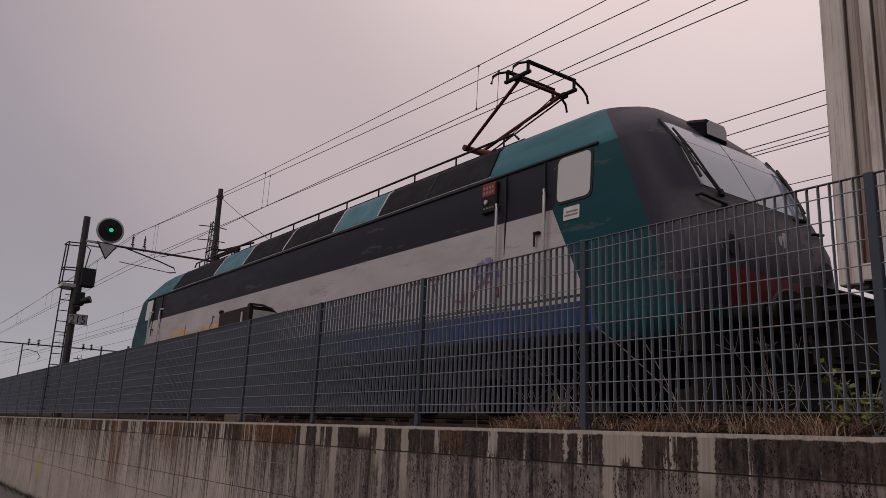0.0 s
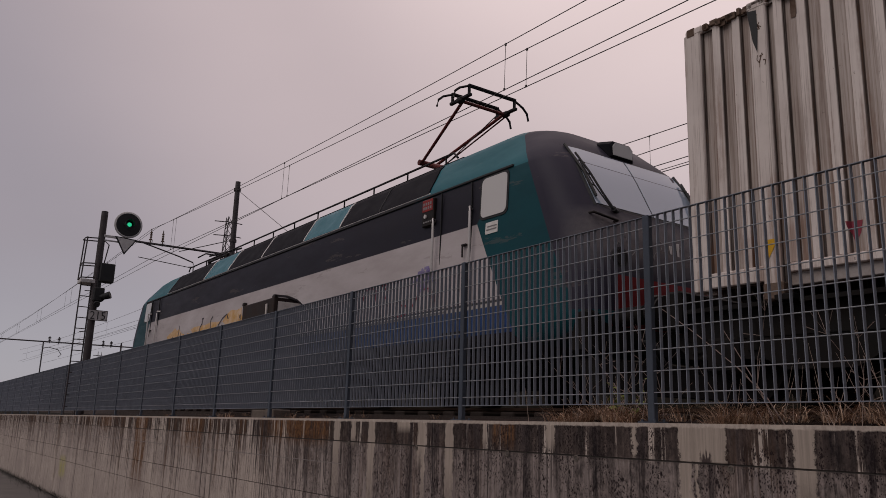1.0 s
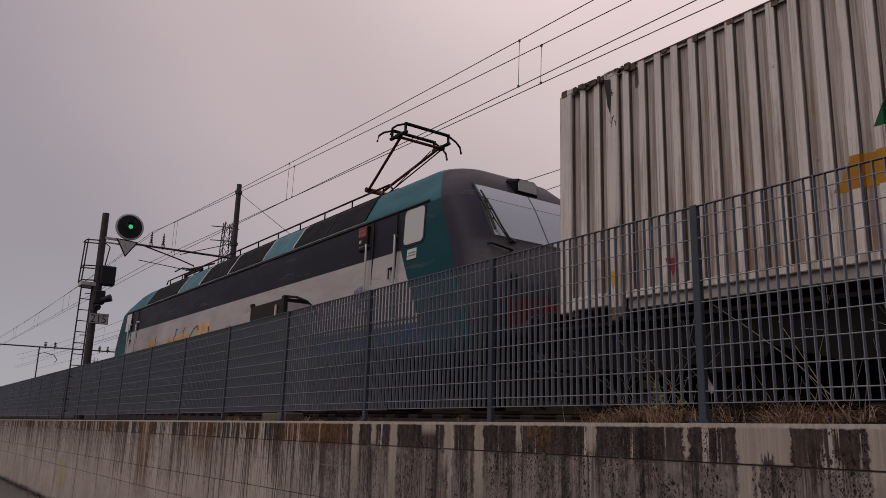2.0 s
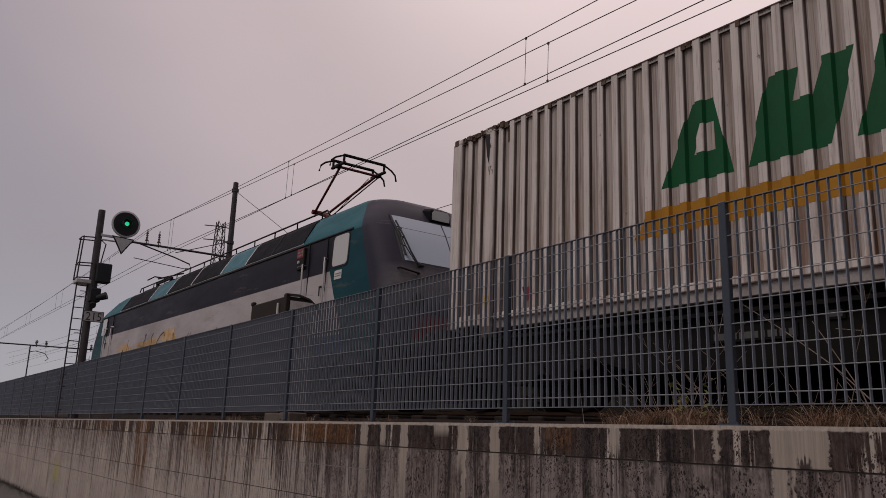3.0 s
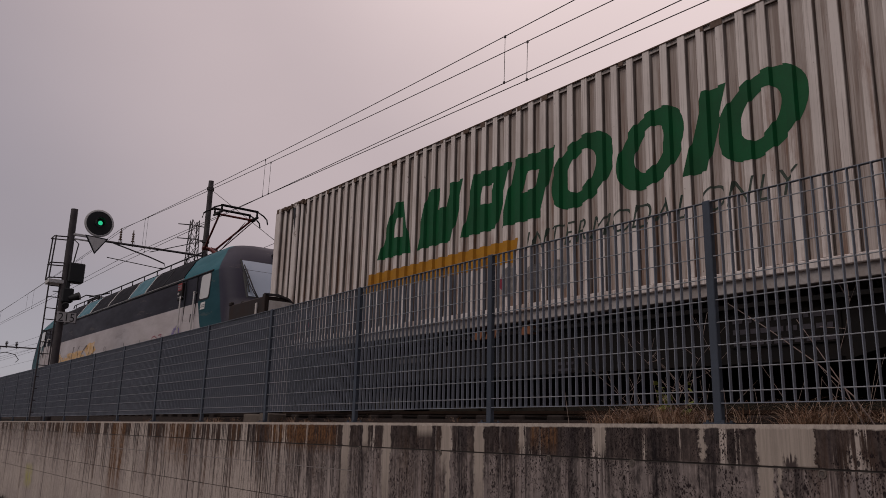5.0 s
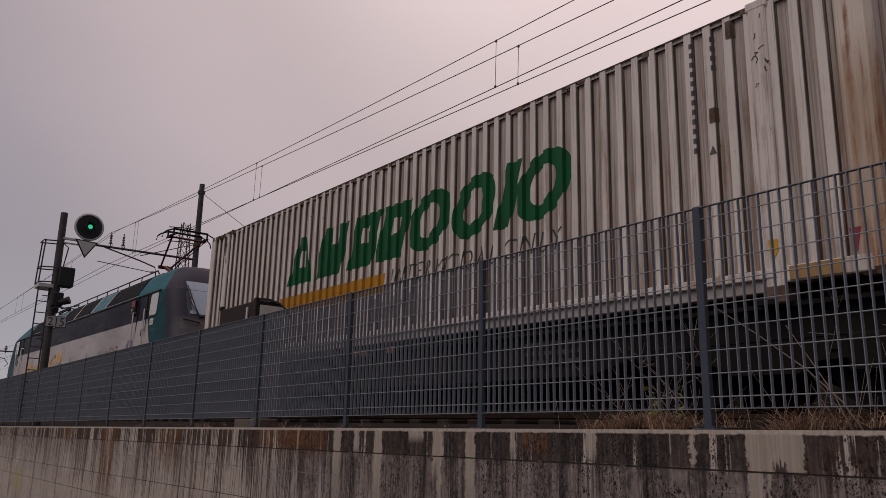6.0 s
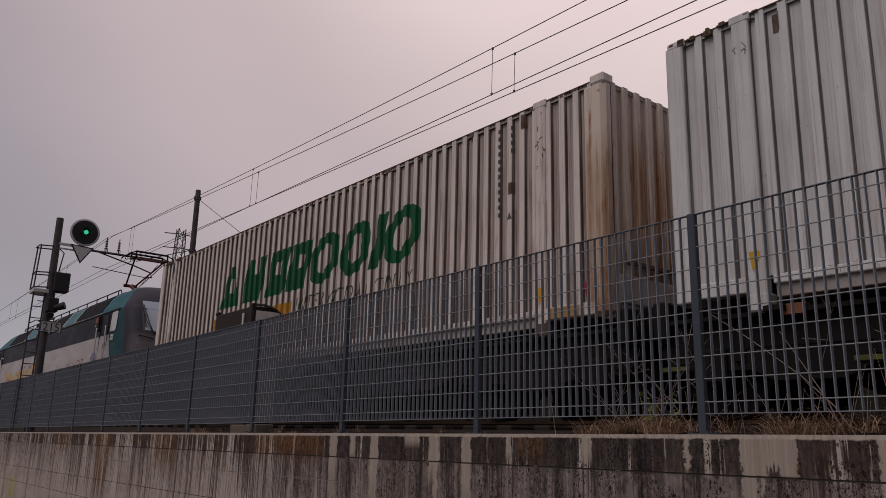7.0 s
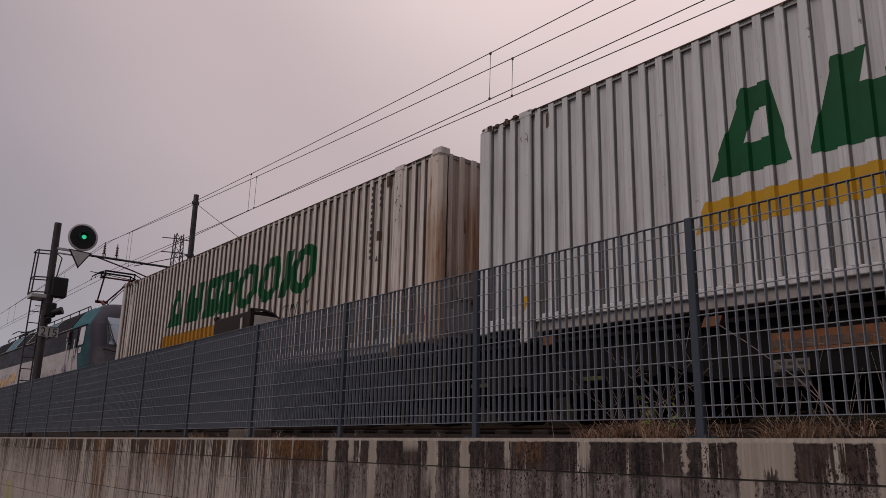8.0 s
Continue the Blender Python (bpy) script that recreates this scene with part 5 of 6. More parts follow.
        part("placard_scrap", painted([[(0.50, 1.45), (0.42, 1.39), (0.40, 1.60), (0.49, 1.56)]], pts, 0.005), M_MAROON, C)
        part("maroon_mark", painted([[(5.30, 1.46), (5.18, 1.46), (5.20, 1.36), (5.25, 1.28)]], pts, 0.003), M_MAROON, C)
        s = Shape()
        for k in range(16):
            x, z = rr.uniform(-0.95, 0.9), 1.3 + abs(rr.gauss(0, 0.5))
            wd, hg = rr.uniform(0.02, 0.07), rr.uniform(0.1, 0.5)
            d = depth_at(ept, x)
            s.add([(x - wd, r + 0.026 + d, z), (x + wd * 0.6, r + 0.026 + d, z + hg * 0.1), (x + wd * 0.4, r + 0.026 + d, z + hg), (x - wd * 0.3, r + 0.026 + d, z + hg * 0.8)], [(0, 1, 2, 3)])
        tagged(part("end_stain", s, M_RUSTPATCH, C, "rust stains on the end wall"), kind="stuff")
        part("end_bar", Shape().box(-0.9, 1.0, r + 0.0, r + 0.03, 1.62, 1.67, 0.006), M_CASTING, C)
        part("end_plate", Shape().box(-1.06, 1.06, r + 0.012, r + 0.03, C_LOW + 0.2, 1.5, 0.006), M_SILL, C, "grey kick plate across the end")
        part("number_board", Shape().box(-HALF_W - 0.012, -HALF_W, r + 0.40, r + 0.84, C_LOW + 0.07, C_LOW + 0.19, 0.004), M_TAN, C, "scuffed yellow board on the end sill")
    return C


cont_a = container(on_track(1.025), M_CONT_A, True, "weathered cream white corrugated container on the leading wagon")
cont_b = container(on_track(-13.295), M_CONT_B, False, "cleaner cool white corrugated container on the second wagon")


# ---- wagons ----
def wagon(m, plates, brackets, moss, label):
    W = thing("flat_wagon", m, label, "wagon", "wagons of the train")
    fr = Shape()
    for sx in (-1, 1):
        fr.prism([(-6.9, 0.62), (-4.4, 0.60), (-3.6, 0.38), (3.6, 0.38), (4.4, 0.60), (6.9, 0.62), (6.9, 0.90), (-6.9, 0.90)], sx * 1.02 - 0.05, sx * 1.02 + 0.05)
        x0, x1 = sorted((sx * 0.95, sx * 1.17))
        fr.box(x0, x1, -6.9, 6.9, 0.87, 0.91)
        fr.box(x0, x1, -3.6, 3.6, 0.38, 0.41)
    for k in range(9):
        fr.box(-1.0, 1.0, -6.6 + k * 1.65 - 0.06, -6.6 + k * 1.65 + 0.06, 0.6, 0.88)
    fr.box(-0.18, 0.18, -6.9, 6.9, 0.5, 0.88)
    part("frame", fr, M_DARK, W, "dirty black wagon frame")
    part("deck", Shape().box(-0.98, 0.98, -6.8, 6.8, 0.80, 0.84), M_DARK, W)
    # plain dark sheet added to stand for the shade under the wagon
    part("shade_sheet", Shape().box(0.4, 0.44, -4.2, 4.2, 0.12, 0.8), M_DARK, W, "dark sheet added for the shade between the bogies")
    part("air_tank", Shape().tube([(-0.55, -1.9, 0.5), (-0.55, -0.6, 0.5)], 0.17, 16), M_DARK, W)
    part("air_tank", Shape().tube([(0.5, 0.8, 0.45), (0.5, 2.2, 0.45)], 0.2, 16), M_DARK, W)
    for y in (-5.77, 5.77):
        for sx in (-1, 1):
            part("spigot", Shape().box(sx * 1.2 - 0.06, sx * 1.2 + 0.06, y - 0.09, y + 0.09, 0.88, 0.94, 0.01), M_DARK, W)
    for y in brackets:
        part("bracket", Shape().prism([(y - 0.11, 0.94), (y + 0.07, 0.94), (y + 0.11, 0.85), (y - 0.07, 0.85)], -1.19, -1.10), M_ORANGE, W, "rusty orange tie-down bracket")
    for y in (-6.95, 6.95):
        part("headstock", Shape().box(-1.2, 1.2, y - 0.08, y + 0.08, 0.72, 1.10, 0.02), M_DARK, W)
        buffer_pair(W, y, 0.55 if y > 0 else -0.55, 0.95)
    hs = Shape()
    for y in (-7.0, 7.0):
        hs.tube([(-0.4, y, 0.75), (-0.42, y * 1.02, 0.55), (-0.3, y * 1.03, 0.4)], 0.022, 8)
    part("air_hose", hs, M_RUBBER, W)
    bogie(W, 5.6, 1.8, 0.46, 1.0, box_mat=M_MOSS if moss else None, white={} if moss else {(-0.9, -1): 7.70})
    bogie(W, -5.6, 1.8, 0.46, 1.0)
    for (y, z, wd, hg, mat, lines, ink) in plates:
        pl = part("plate", Shape().box(-1.09, -1.074, y - wd / 2, y + wd / 2, z - hg / 2, z + hg / 2, 0.003), mat, W, "printed plate on the frame")
        s = Shape()
        rr = random.Random(int(y * 10))
        for k in range(lines):
            zz = z + hg / 2 - hg * (k + 0.6) / lines
            a = y + wd / 2 - 0.03
            while a > y - wd / 2 + 0.06:
                b = a - rr.uniform(0.03, 0.12)
                s.box(-1.0935, -1.085, max(b, y - wd / 2 + 0.02), a, zz - hg * 0.22 / lines, zz + hg * 0.22 / lines)
                a = b - 0.025
        tagged(part("plate_print", s, ink, pl), kind="stuff")
    return W


wagon_a = wagon(on_track(1.11), [(2.28, 0.69, 0.86, 0.14, M_DARK, 1, M_FAINT), (2.0, 0.84, 0.5, 0.10, M_DARK, 1, M_SPRAYDARK), (1.52, 0.81, 0.17, 0.13, M_DARK, 1, M_FAINT), (-0.6, 0.47, 0.34, 0.14, M_DARK, 2, M_SPRAYDARK), (-3.1, 0.68, 1.0, 0.3, M_DARK, 3, M_SPRAYDARK)], (0.82, 0.56, -0.06), False,
                "dirty black container flat wagon with stencilled plates")
wagon_b = wagon(on_track(-13.24), [(2.35, 0.665, 1.48, 0.17, M_ORANGE, 1, M_CASTING), (2.91, 0.405, 0.32, 0.23, M_BLOCK, 4, M_BLACKBAR)], (5.62, 3.57), True,
                "dirty black container flat wagon with an orange plate")


# ---- overhead line ----
MAST_Y = 32.5


def wire(name, a, b, sag, r, label, n=24):
    pts = []
    for i in range(n + 1):
        k = i / n
        p = Vector(a).lerp(Vector(b), k)
        p.z -= sag * 4 * k * (1 - k)
        pts.append(p)
    return solid(name, Shape().tube(pts, r, 6), M_WIRE, label, "wire", "overhead wires")


def span(off_a, off_b, z_m, z_c, y0, y1, base=0.0, droppers=True, dx=0.0, step=5.3, first=3.0, r=0.007):
    """One contact wire under one messenger, with droppers."""
    def at(y, dz, zz):
        k = (y - y0) / (y1 - y0)
        return (axis_x(y) + base + off_a + (off_b - off_a) * k + dz, y, zz + CLIMB * (y - 10))
    sag = 0.45
    wire("messenger_wire", at(y0, dx, z_m), at(y1, 0, z_m), sag, r, "sagging dark messenger wire of the overhead line")
    wire("contact_wire", at(y0, 0, z_c), at(y1, 0, z_c), 0.0, r, "taut dark contact wire above the track")
    if droppers:
        y = y0 + first
        while y < y1 - 1:
            k = (y - y0) / (y1 - y0)
            zt = z_m - sag * 4 * k * (1 - k)
            p, q = at(y, dx * (1 - k), zt), at(y, 0, z_c)
            zt, zc = p[2], q[2]
            d = Shape().tube([p, q], 0.0045, 5)
            d.box(p[0] - 0.009, p[0] + 0.009, y - 0.016, y + 0.016, zt - 0.03, zt + 0.01)
            d.box(q[0] - 0.009, q[0] + 0.009, y - 0.016, y + 0.016, zc - 0.008, zc + 0.03)
            solid("dropper", d, M_WIRE, "thin dropper with clamps between overhead wires", "dropper", "droppers of the overhead line")
            y += step


span(0.33, -0.27, 8.24, 7.03, -17.5, MAST_Y, dx=0.05, step=8.2, first=31.6)
span(1.20, -0.50, 8.10, 7.03, -17.5, MAST_Y, dx=0.05, step=8.2, first=31.3)
span(-0.27, 0.10, 8.24, 7.03, MAST_Y, 105, step=9, first=6)
span(-0.50, 0.20, 8.10, 7.03, MAST_Y, 105, step=9, first=6.5)
span(0.1, 0.1, 8.30, 7.2, -17.5, MAST_Y, base=4.9, step=9, first=6, r=0.009)
span(0.15, 0.15, 8.55, 7.25, MAST_Y, 105, base=4.9, step=9, first=4, r=0.009)
span(0.5, 0.5, 8.1, 7.2, -17.5, 105, base=4.9, step=100, first=90, r=0.009)
span(0.0, 0.0, 8.5, 7.2, -30, 105, base=7.4, droppers=False, r=0.009)


def mast(x, y, z0, top, arm, label, z_arm=7.75):
    """A catenary mast with its cantilever reaching left over the track by arm metres."""
    p = thing("catenary_mast", pose(x, y, z0, 0, 0, SKEW), label, "mast", "catenary masts")
    h = top - z0
    part("pole", Shape().tube([(0, 0, 0), (0, 0, h * 0.5), (0, 0, h)], 0.125, 14, r2=0.092), M_MAST, p)
    part("foundation", Shape().box(-0.35, 0.35, -0.35, 0.35, -0.2, 0.12, 0.03), M_SLEEPER, p)
    za = z_arm - z0
    c = Shape().tube([(-0.1, 0, za + 0.02), (-arm, 0, za + 0.0)], 0.038, 8)
    c.tube([(-0.1, 0, za + 0.55), (-arm * 0.55, 0, za - 0.13)], 0.016, 6)
    part("cantilever", c, M_MAST, p, "dark tubular cantilever arm")
    s = Shape().tube([(-arm + 0.35, 0, za - 0.02), (-arm * 0.55, 0, za - 0.30), (-arm * 0.40, 0, za - 0.45), (-arm * 0.38, 0, za - 0.60), (-arm * 0.44, 0, za - 0.64)], 0.024, 8)
    s.tube([(-arm * 0.44, 0, za - 0.64), (-arm + 0.2, 0, za - 0.52)], 0.014, 6)
    part("steady_arm", s, M_MAST, p)
    for u in (arm - 0.55, arm - 0.95):
        i = Shape()
        i.tube([(-u, 0, za - 0.05), (-u, 0, za + 0.52)], 0.016, 6)
        for k in range(4):
            i.tube([(-u, 0, za + 0.12 + 0.08 * k), (-u, 0, za + 0.17 + 0.08 * k)], 0.04, 10)
        i.tube([(-u - 0.05, 0, za + 0.02), (-u - 0.05, 0, za + 0.14), (-u + 0.05, 0, za + 0.14), (-u + 0.05, 0, za + 0.02)], 0.014, 6)
        part("insulator", i, M_CASTING, p)
    for zz in (za - 0.4, za + 0.5, h - 0.35):
        part("clamp_band", Shape().tube([(0, 0, zz), (0, 0, zz + 0.1)], 0.128, 12), M_MAST, p)
    part("stay_wire", Shape().tube([(0, 0, h - 0.3), (0.3, -6.2, h - 3.7)], 0.01, 5), M_WIRE, p)
    return p


main_mast = mast(9.71, MAST_Y, 1.9, 10.55, 3.43, "tall dark steel catenary mast with a cantilever over the track")
far_mast = mast(24.0, 112, 1.9, 11.4, 3.2, "distant dark catenary mast beyond the tracks", 9.6)

# a far portal across the tracks
gate = thing("catenary_portal", pose(0, 105, 1.9), "distant steel catenary portal across the tracks", "portal")
part("beam", Shape().tube([(1.5, 0, 8.25), (25.5, 0, 8.45)], 0.075, 8), M_MAST, gate)
for x in (1.5, 25.5):
    part("leg", Shape().tube([(x, 0, -0.2), (x, 0, 9.2)], 0.17, 10, r2=0.13), M_MAST, gate)
for x in (15.6, 14.6, 21.3, 20.4, 9.2):
    q = Shape().tube([(x, 0, 8.2), (x, 0, 9.0)], 0.05, 6)
    for k in range(3):
        q.tube([(x, 0, 8.5 + 0.16 * k), (x, 0, 8.58 + 0.16 * k)], 0.16, 8)
    part("insulator", q, M_MAST, gate)
part("hanger", Shape().tube([(14.0, 0, 8.35), (14.0, 0, 4.5)], 0.07, 6), M_MAST, gate)
part("steady_arm", Shape().tube([(14.0, 0, 7.6), (14.6, 0, 7.75), (15.6, 0, 7.55), (16.0, 0, 7.0), (15.7, 0, 6.7)], 0.045, 6), M_MAST, gate)

# a far lattice pylon
py = thing("lattice_pylon", pose(55, 165, 0), "distant grey steel lattice pylon", "pylon")
pl = Shape()
H = 44.5
for sx in (-1, 1):
    for sy in (-1, 1):
        pl.tube([(sx * 2.4, sy * 2.4, 0), (sx * 1.0, sy * 1.0, H * 0.8), (sx * 0.7, sy * 0.7, H)], 0.10, 5)
for k in range(16):
    z0_, z1_ = H * k / 16, H * (k + 1) / 16
    a, b = 2.4 - 1.65 * k / 16, 2.4 - 1.65 * (k + 1) / 16
    for sx, sy, tx, ty in ((-1, -1, 1, -1), (1, -1, 1, 1), (1, 1, -1, 1), (-1, 1, -1, -1)):
        pl.tube([(sx * a, sy * a, z0_), (tx * b, ty * b, z1_)], 0.06, 4)
        pl.tube([(tx * a, ty * a, z0_), (sx * b, sy * b, z1_)], 0.06, 4)
part("lattice", pl, M_MAST, py)
for zz in (H - 1.0, H - 4.0):
    part("cross_arm", Shape().tube([(-3.4, 0, zz - 0.3), (0, 0, zz), (2.6, 0, zz - 0.1)], 0.11, 5), M_MAST, py)


# ---- light signal ----
def signal():
    x, y = 4.38, 27.7
    p = thing("railway_signal", pose(x, y, 1.9), "tall dark railway signal mast showing a green light", "signal")
    part("pole", Shape().tube([(0, 0, 0), (0, 0, 3), (0, 0, 5.52)], 0.10, 14, r2=0.088), M_MAST, p)
    head = (0.62, -0.12, 5.22)
    part("target", Shape().tube([(head[0], head[1], head[2]), (head[0], head[1] - 0.02, head[2])], 0.335, 36), M_SIGNAL, p, "round black signal target")
    rim = Shape()
    n = 40
    ring_ = lambda r, yy: [(head[0] + r * math.cos(t), head[1] + yy, head[2] + r * math.sin(t)) for t in (2 * math.pi * i / n for i in range(n))]
    rim.loft([ring_(0.325, -0.024), ring_(0.372, -0.024), ring_(0.372, 0.01), ring_(0.325, 0.01)], cap=False)
    part("target_rim", rim, M_RING, p, "pale rim")
    hood = Shape()
    arcp = [(0.12 * math.cos(t), 0.12 * math.sin(t)) for t in (radians(-20 + 220 * i / 14) for i in range(15))]
    hood.loft([[(head[0] + a, head[1] - 0.02 - d, head[2] + b) for a, b in arcp] for d in (0.0, 0.22)], closed=False, cap=False)
    part("hood", hood, M_SIGNAL, p)
    part("lens", Shape().tube([(head[0], head[1] - 0.018, head[2]), (head[0], head[1] - 0.035, head[2])], 0.10, 20), M_LENS, p)
    part("green_light", Shape().tube([(head[0] + 0.02, head[1] - 0.03, head[2] + 0.01), (head[0] + 0.02, head[1] - 0.042, head[2] + 0.01)], 0.058, 16), M_GREENLIGHT, p, "glowing green lens")
    part("arm", Shape().box(0.0, 0.65, -0.08, -0.03, 4.80, 4.87, 0.01).box(0.0, 0.45, -0.06, -0.02, 4.70, 4.74, 0.006), M_RING, p)
    tri = Shape().prism([(0.31, 4.86), (0.89, 4.83), (0.59, 4.37)], -0.14, -0.12, 1)
    part("triangle_border", tri, M_SIGNAL, p)
    part("triangle_board", Shape().prism([(0.365, 4.83), (0.835, 4.80), (0.59, 4.43)], -0.146, -0.138, 1), M_RING, p, "pale triangular board pointing down")
    # lookout cage and landing
    cg = Shape()
    for z in (4.75, 4.05, 3.66):
        cg.tube([(-0.05, -0.05, z), (-0.40, -0.05, z - 0.03), (-0.40, 0.35, z - 0.03), (0.1, 0.35, z)], 0.018, 6)
    for q in ((-0.40, -0.05), (-0.40, 0.35), (0.1, 0.35)):
        cg.tube([(q[0], q[1], 3.6), (q[0] + 0.04, q[1], 4.75)], 0.018, 6)
    cg.tube([(0.05, -0.04, 4.72), (0.2, -0.05, 4.6), (0.12, -0.05, 4.0)], 0.016, 6)
    part("cage", cg, M_MAST, p)
    part("landing", Shape().box(-0.40, 0.02, -0.08, 0.4, 3.50, 3.60, 0.01), M_RING, p)
    bx = Shape().box(0.03, 0.40, -0.22, 0.08, 3.55, 4.06, 0.02)
    bx.box(0.0, 0.1, -0.18, 0.05, 3.3, 3.6, 0.01)
    part("shunt_box", bx, M_SIGNAL, p, "black lamp box")
    lo = Shape().box(-0.06, 0.20, -0.24, 0.0, 3.02, 3.38, 0.02)
    lo.tube([(0.12, -0.2, 3.12), (0.33, -0.32, 3.2)], 0.075, 10, r2=0.10)
    lo.tube([(0.05, -0.2, 2.95), (0.02, -0.34, 2.9)], 0.08, 10)
    part("call_lamp", lo, M_SIGNAL, p)
    part("number_backing", Shape().box(-0.14, 0.36, -0.16, -0.14, 2.50, 2.78, 0.003), M_MAST, p)
    part("number_board", Shape().box(-0.12, 0.34, -0.166, -0.158, 2.515, 2.765, 0.002), M_RING, p, "white board with a black number")
    nb = Shape()
    for t in text_polys("215", 0.30, 0.38, 0.0):
        nb.add([(-0.08 + a, -0.170, 2.535 + b) for a, b in t], [(0, 1, 2)])
    part("number", nb, M_BLACKBAR, p)
    ld = Shape()
    for q in (-0.36, -0.10):
        ld.tube([(q - 0.02, 0.06, 0.0), (q, 0.06, 3.6)], 0.018, 6)
    part("ladder_rail", ld, M_MAST, p)
    rung = Shape().tube([(-0.37, 0.06, 0), (-0.11, 0.06, 0)], 0.013, 6).mesh("rung", M_MAST)
    for k in range(12):
        shared("rung", rung, p, pose(0, 0, 0.25 + 0.29 * k))
    bk = Shape()
    for z in (1.0, 2.2, 3.3):
        bk.tube([(-0.25, 0.06, z), (0, 0, z)], 0.012, 6)
    part("ladder_bracket", bk, M_MAST, p)
    return p


signal()

# ---- trackside cabinet ----
cb = thing("trackside_cabinet", pose(4.70, 16.1, 1.9), "dark brown metal trackside cabinet with a pale panel, behind the fence", "cabinet")
part("carcass", Shape().box(0.0, 0.40, 0.0, 1.28, 0.12, 1.80, 0.015), M_BROWNBOX, cb)
part("front_panel", Shape().box(0.06, 0.44, -0.014, 0.0, 0.2, 1.74, 0.004), M_PALEBOX, cb, "pale scuffed panel")
part("top_strip", Shape().prism([(-0.01, 1.80), (-0.01, 1.835), (0.20, 1.84), (0.36, 1.80), (0.50, 1.70), (0.55, 1.60), (0.535, 1.59), (0.485, 1.685), (0.352, 1.778), (0.195, 1.812)], -0.02, 0.03, 1), M_MAST, cb, "bent dark edge strip")
part("corner_strip", Shape().box(-0.012, 0.05, -0.02, 0.07, 0.12, 1.83, 0.01), M_BROWNBOX, cb)
part("latch", Shape().box(-0.03, 0.0, 0.22, 0.26, 1.45, 1.72, 0.008), M_PALEBOX, cb)
part("corner_lug", Shape().box(-0.01, 0.05, 1.2, 1.29, 1.79, 1.85, 0.012), M_BROWNBOX, cb)
part("plinth", Shape().box(-0.03, 0.43, -0.03, 1.31, -0.02, 0.12, 0.01), M_SLEEPER, cb)

# concrete blocks and rubble behind the fence foot
blk = thing("concrete_block", pose(4.30, 14.75, 1.90), "pale concrete footing block beside the fence post", "block", "rubble by the fence")
part("block", Shape().box(-0.12, 0.12, -0.14, 0.14, 0.0, 0.14, 0.012), M_BLOCK, blk)
copy_thing(blk, pose(4.32, 15.2, 1.895, 0, 0, 20))
rs = random.Random(21)
for k in range(9):
    bm_ = bmesh.new()
    bmesh.ops.create_icosphere(bm_, subdivisions=2, radius=1)
    sc = (rs.uniform(0.03, 0.08), rs.uniform(0.04, 0.10), rs.uniform(0.015, 0.035))
    for q in bm_.verts:
        q.co *= 1 + 0.3 * noise.noise(q.co * 1.7 + Vector((k * 3.1, 0, 0)))
        q.co = Vector((q.co.x * sc[0], q.co.y * sc[1], q.co.z * sc[2]))
    me = bpy.data.meshes.new("stone")
    bm_.to_mesh(me)
    bm_.free()
    me.materials.append(M_STONE)
    ob = new("stone", me)
    ob.matrix_basis = pose(rs.uniform(4.32, 4.9), rs.choice((rs.uniform(9.5, 14), rs.uniform(14, 24))), 1.90 + sc[2] * 0.6, 0, 0, rs.uniform(0, 180))
    tagged(ob, "rough grey brown stone lying behind the fence", "stone", "stones behind the fence")


# ---- dry grass and weeds ----
def grass_base(x):
    return 1.93 if x < 4.26 else 1.945


def tussocks(count, per, y0, y1, length, width, seed):
    """Matted dead grass in tussocks, the blades falling outwards from each."""
    rg = random.Random(seed)
    s = Shape()
    for k in range(count):
        cy, cx = (y0 + y1) / 2 + rg.gauss(0, 0.21) * (y1 - y0), rg.uniform(4.10, 4.55)
        big = rg.uniform(0.6, 1.25)
        for n in range(per):
            a = rg.uniform(0, 6.28)
            rad = rg.random() * 0.10 * big
            p = Vector((cx + math.cos(a) * rad * 0.6, cy + math.sin(a) * rad * 1.3, 0))
            p.z = grass_base(p.x)
            a += rg.gauss(0, 0.5)
            out = Vector((math.cos(a) * 0.55, math.sin(a), 0))
            l = rg.uniform(*length) * big
            rise = rg.uniform(0.12, 0.62)
            side = out.cross(Vector((0, 0, 1))).normalized() * rg.uniform(*width)
            vs = []
            for i in range(5):
                t = i / 4
                q = p + out * l * (0.25 * t + 0.65 * t * t) * (1.15 - rise * 0.6) + Vector((0, 0, 1)) * l * rise * (1.7 * t - 1.15 * t * t)
                q.z = max(q.z, grass_base(q.x) + 0.004)
                wd = side * (1 - 0.8 * t)
                vs += [q - wd, q + wd]
            s.add(vs, [(0, 1, 3, 2), (2, 3, 5, 4), (4, 5, 7, 6), (6, 7, 9, 8)])
    return s


mat_ = tussocks(24, 70, 8.55, 9.75, (0.16, 0.36), (0.0012, 0.0030), 5)
for q in (tussocks(13, 70, 7.5, 8.45, (0.16, 0.34), (0.0012, 0.0030), 6), tussocks(24, 70, 5.6, 7.6, (0.16, 0.40), (0.0012, 0.0030), 7), tussocks(16, 40, 3.0, 5.6, (0.16, 0.36), (0.0014, 0.003), 8), tussocks(16, 22, 9.8, 22, (0.10, 0.22), (0.0012, 0.003), 10)):
    mat_.add(q.v, q.f)
solid("dry_grass", mat_, M_GRASS, "matted dry brown grass at the foot of the fence", "grass", kind="stuff")
tw = Shape()
rt = random.Random(9)
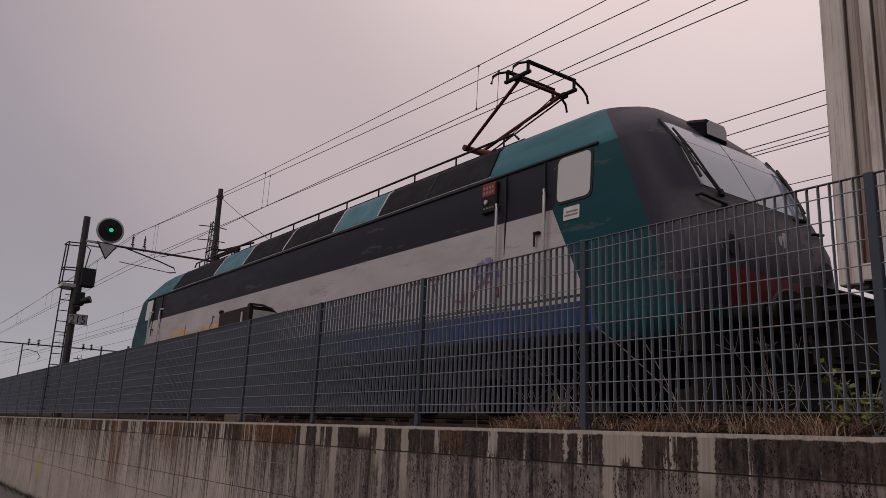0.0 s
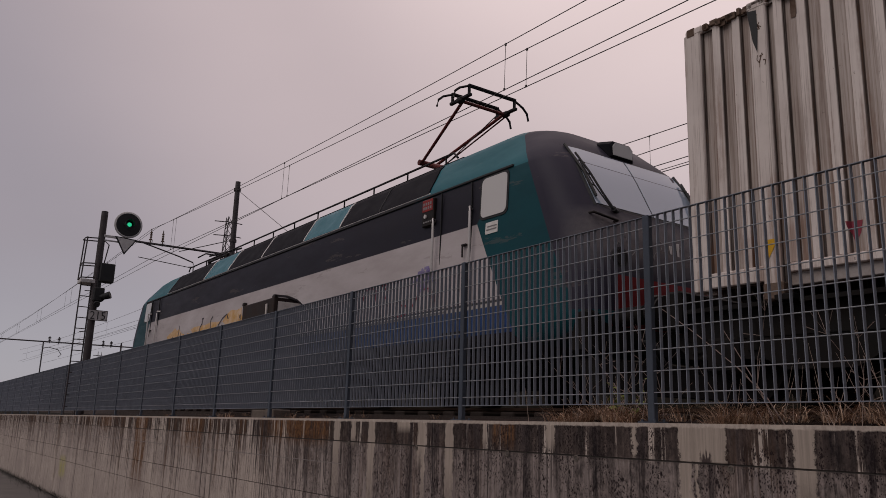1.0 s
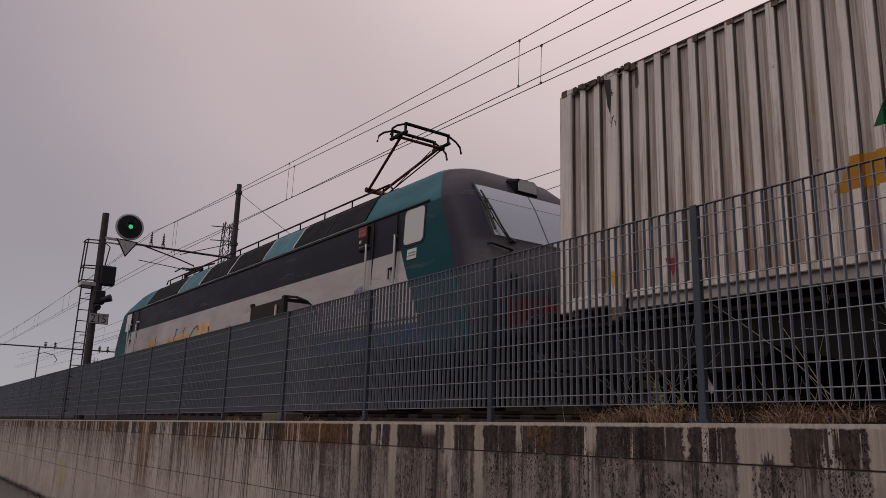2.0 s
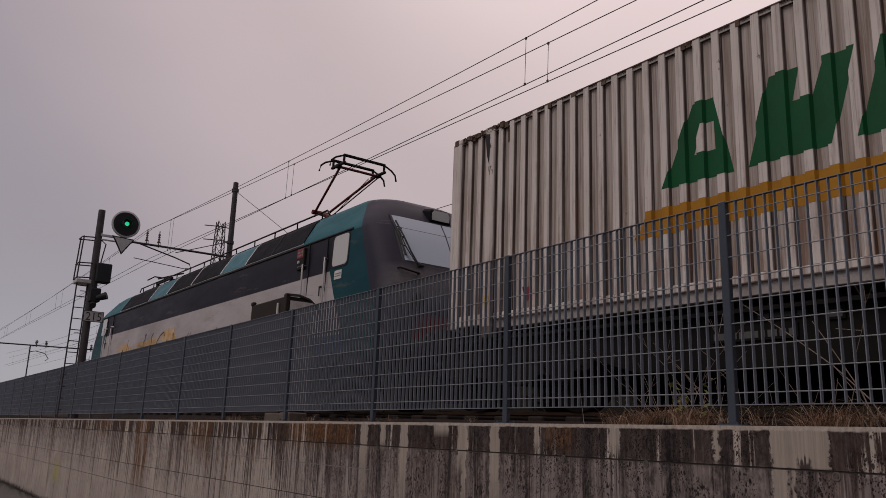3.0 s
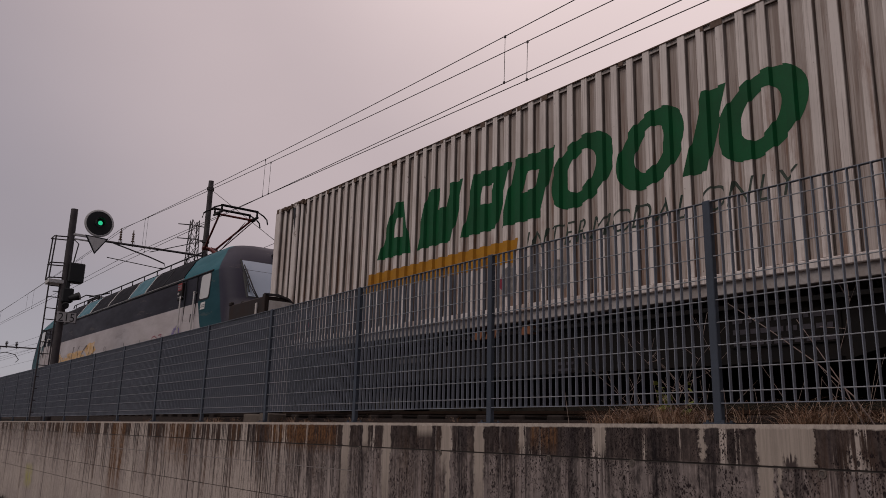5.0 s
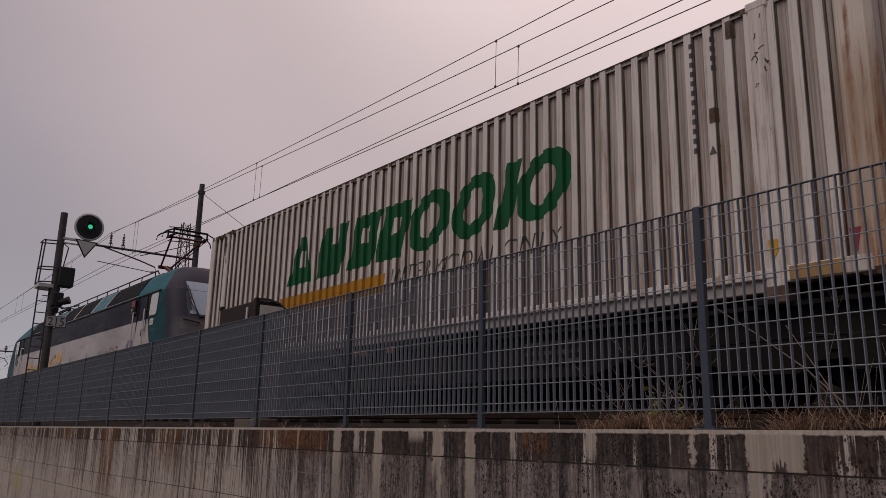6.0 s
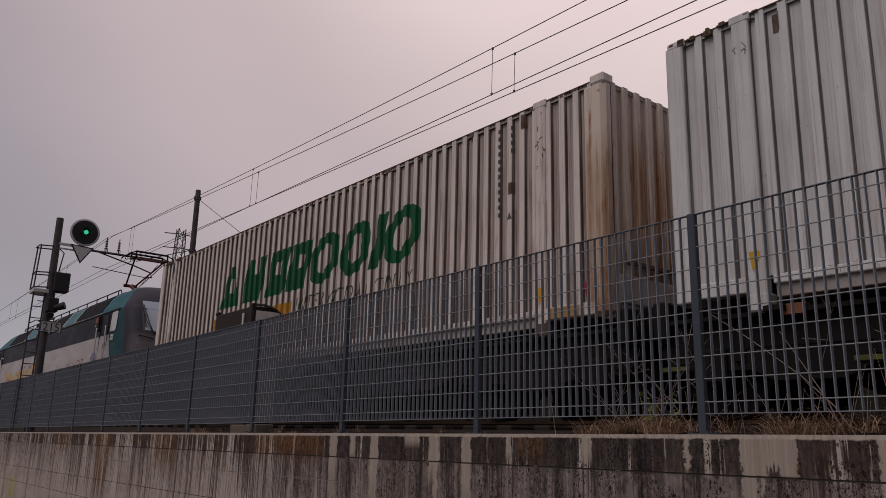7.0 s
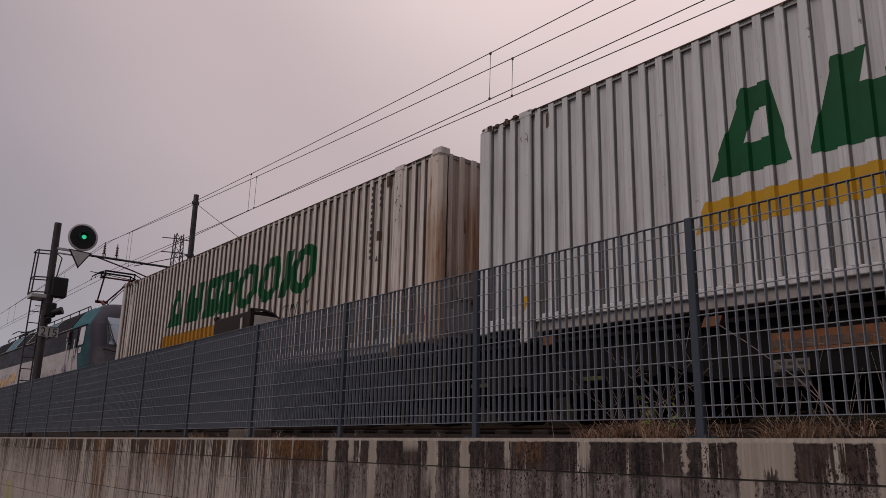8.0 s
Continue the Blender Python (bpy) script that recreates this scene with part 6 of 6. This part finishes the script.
for k in range(18):
    p = Vector((rt.uniform(4.2, 4.9), rt.uniform(5.8, 9.7), 1.9))
    d = Vector((rt.uniform(-0.2, 0.3), rt.uniform(-0.6, 0.6), 1)).normalized()
    pts = [p]
    for i in range(6):
        d = (d + Vector((rt.uniform(-0.2, 0.2), rt.uniform(-0.25, 0.25), rt.uniform(-0.12, 0.05)))).normalized()
        pts.append(pts[-1] + d * rt.uniform(0.08, 0.17))
    tw.tube(pts, 0.0028, 4, r2=0.0008)
    for j in range(4):
        q = pts[rt.randint(2, 5)]
        tw.tube([q, q + Vector((rt.uniform(-0.1, 0.1), rt.uniform(-0.16, 0.16), rt.uniform(0.02, 0.16)))], 0.0018, 3)
tw.tube([(4.2, 8.5, 2.655), (4.2, 8.24, 2.47), (4.2, 7.96, 2.25), (4.22, 7.80, 2.08), (4.25, 7.70, 1.9)], 0.0026, 5, r2=0.004)
tw.tube([(4.2, 8.06, 2.50), (4.21, 7.96, 2.33), (4.22, 7.84, 2.12), (4.24, 7.76, 1.9)], 0.0022, 5, r2=0.004)
straw = Shape()
for k in range(62):
    y = rt.choice((rt.gauss(9.15, 0.3), rt.gauss(7.75, 0.28), rt.uniform(6.0, 9.6), rt.gauss(6.9, 0.4)))
    p = Vector((rt.uniform(4.13, 4.6), y, 1.9))
    l, a = rt.uniform(0.15, 0.62) * rt.uniform(0.5, 1), rt.gauss(0, 0.42)
    tip = Vector((rt.uniform(-0.05, 0.08), math.sin(a), math.cos(a))) * l
    straw.tube([p, p + tip * 0.55 + Vector((0, 0, 0.03 * l)), p + tip], 0.0017, 4, r2=0.0006)
solid("straw_stems", straw, M_STRAW, "pale straw stems standing in the dry grass", "grass", kind="stuff")
solid("dry_weeds", tw, M_STEM, "leafless dry weed stems behind the fence", "weed", kind="stuff")


# low dark weeds in the corner between road and wall
foot = Shape()
rw = random.Random(31)
for k in range(2600):
    y = rw.uniform(16, 46)
    p = Vector((3.91 - abs(rw.gauss(0, 0.13)), y, 0))
    tip = Vector((rw.gauss(0, 0.05) - 0.03, rw.gauss(0, 0.07), rw.uniform(0.04, 0.17) * (0.6 + 0.8 * noise.noise((y * 0.8, 0, 5)) ** 2 + 0.3)))
    w_ = Vector((0, rw.uniform(0.006, 0.016), 0))
    foot.add([p - w_, p + w_, p + tip * 0.6 + w_ * 0.8, p + tip, p + tip * 0.6 - w_ * 0.8], [(0, 1, 2, 3, 4)])
solid("wall_foot_weeds", foot, M_SCRUB, "low dark weeds along the foot of the wall", "weeds", kind="stuff")


def leafy_weed(x, y, h, n, seed):
    rg = random.Random(seed)
    p = thing("green_weed", pose(x, y, 1.9), "low green leafy weed growing behind the fence", "weed", "green weeds")
    st, lf = Shape(), Shape()
    for k in range(n):
        a = rg.uniform(0, 6.28)
        tip = Vector((math.cos(a) * rg.uniform(0.05, 0.2), math.sin(a) * rg.uniform(0.1, 0.3), h * rg.uniform(0.4, 1.0)))
        st.tube([(0, 0, 0), tip * 0.5 + Vector((0, 0, 0.03)), tip], 0.003, 4)
        for j in range(7):
            c = tip * rg.uniform(0.45, 1.05)
            u = Vector((rg.uniform(-1, 1), rg.uniform(-1, 1), rg.uniform(-0.4, 0.6))).normalized() * rg.uniform(0.03, 0.07)
            v = u.cross(Vector((rg.uniform(-1, 1), rg.uniform(-1, 1), 1))).normalized() * u.length * 0.45
            lf.add([c, c + u * 0.5 + v, c + u, c + u * 0.5 - v], [(0, 1, 2, 3)])
    part("stem", st, M_STEM, p)
    part("foliage", lf, M_LEAF, p)


leafy_weed(4.55, 6.85, 0.50, 20, 1)
leafy_weed(4.55, 6.95, 0.22, 10, 2)
leafy_weed(4.6, 9.14, 0.38, 6, 3)


# ---- movement of the train ----
def travelled(t):
    return 1.9685 * t + 0.067 * t * t - 0.00104 * t ** 3


def motions():
    for ob, s, slack in ((cont_a, 1.025, 0.045), (wagon_a, 1.11, 0.045), (cont_b, -13.295, 0.0), (wagon_b, -13.24, 0.0)):
        walk(ob, [(k * 0.5, on_track(s + travelled(k * 0.5) + slack * max(0.0, 1 - k / 3))) for k in range(17)])
    for wheel, radius in WHEELS:
        hub = wheel.matrix_basis.translation.copy()
        walk(wheel, [(k * 0.1, pose(*hub, -math.degrees(travelled(k * 0.1) / radius))) for k in range(81)])
    walk(loco, [(k * 0.5, on_track(18.35 + travelled(k * 0.5), -0.07)) for k in range(17)])


motions()
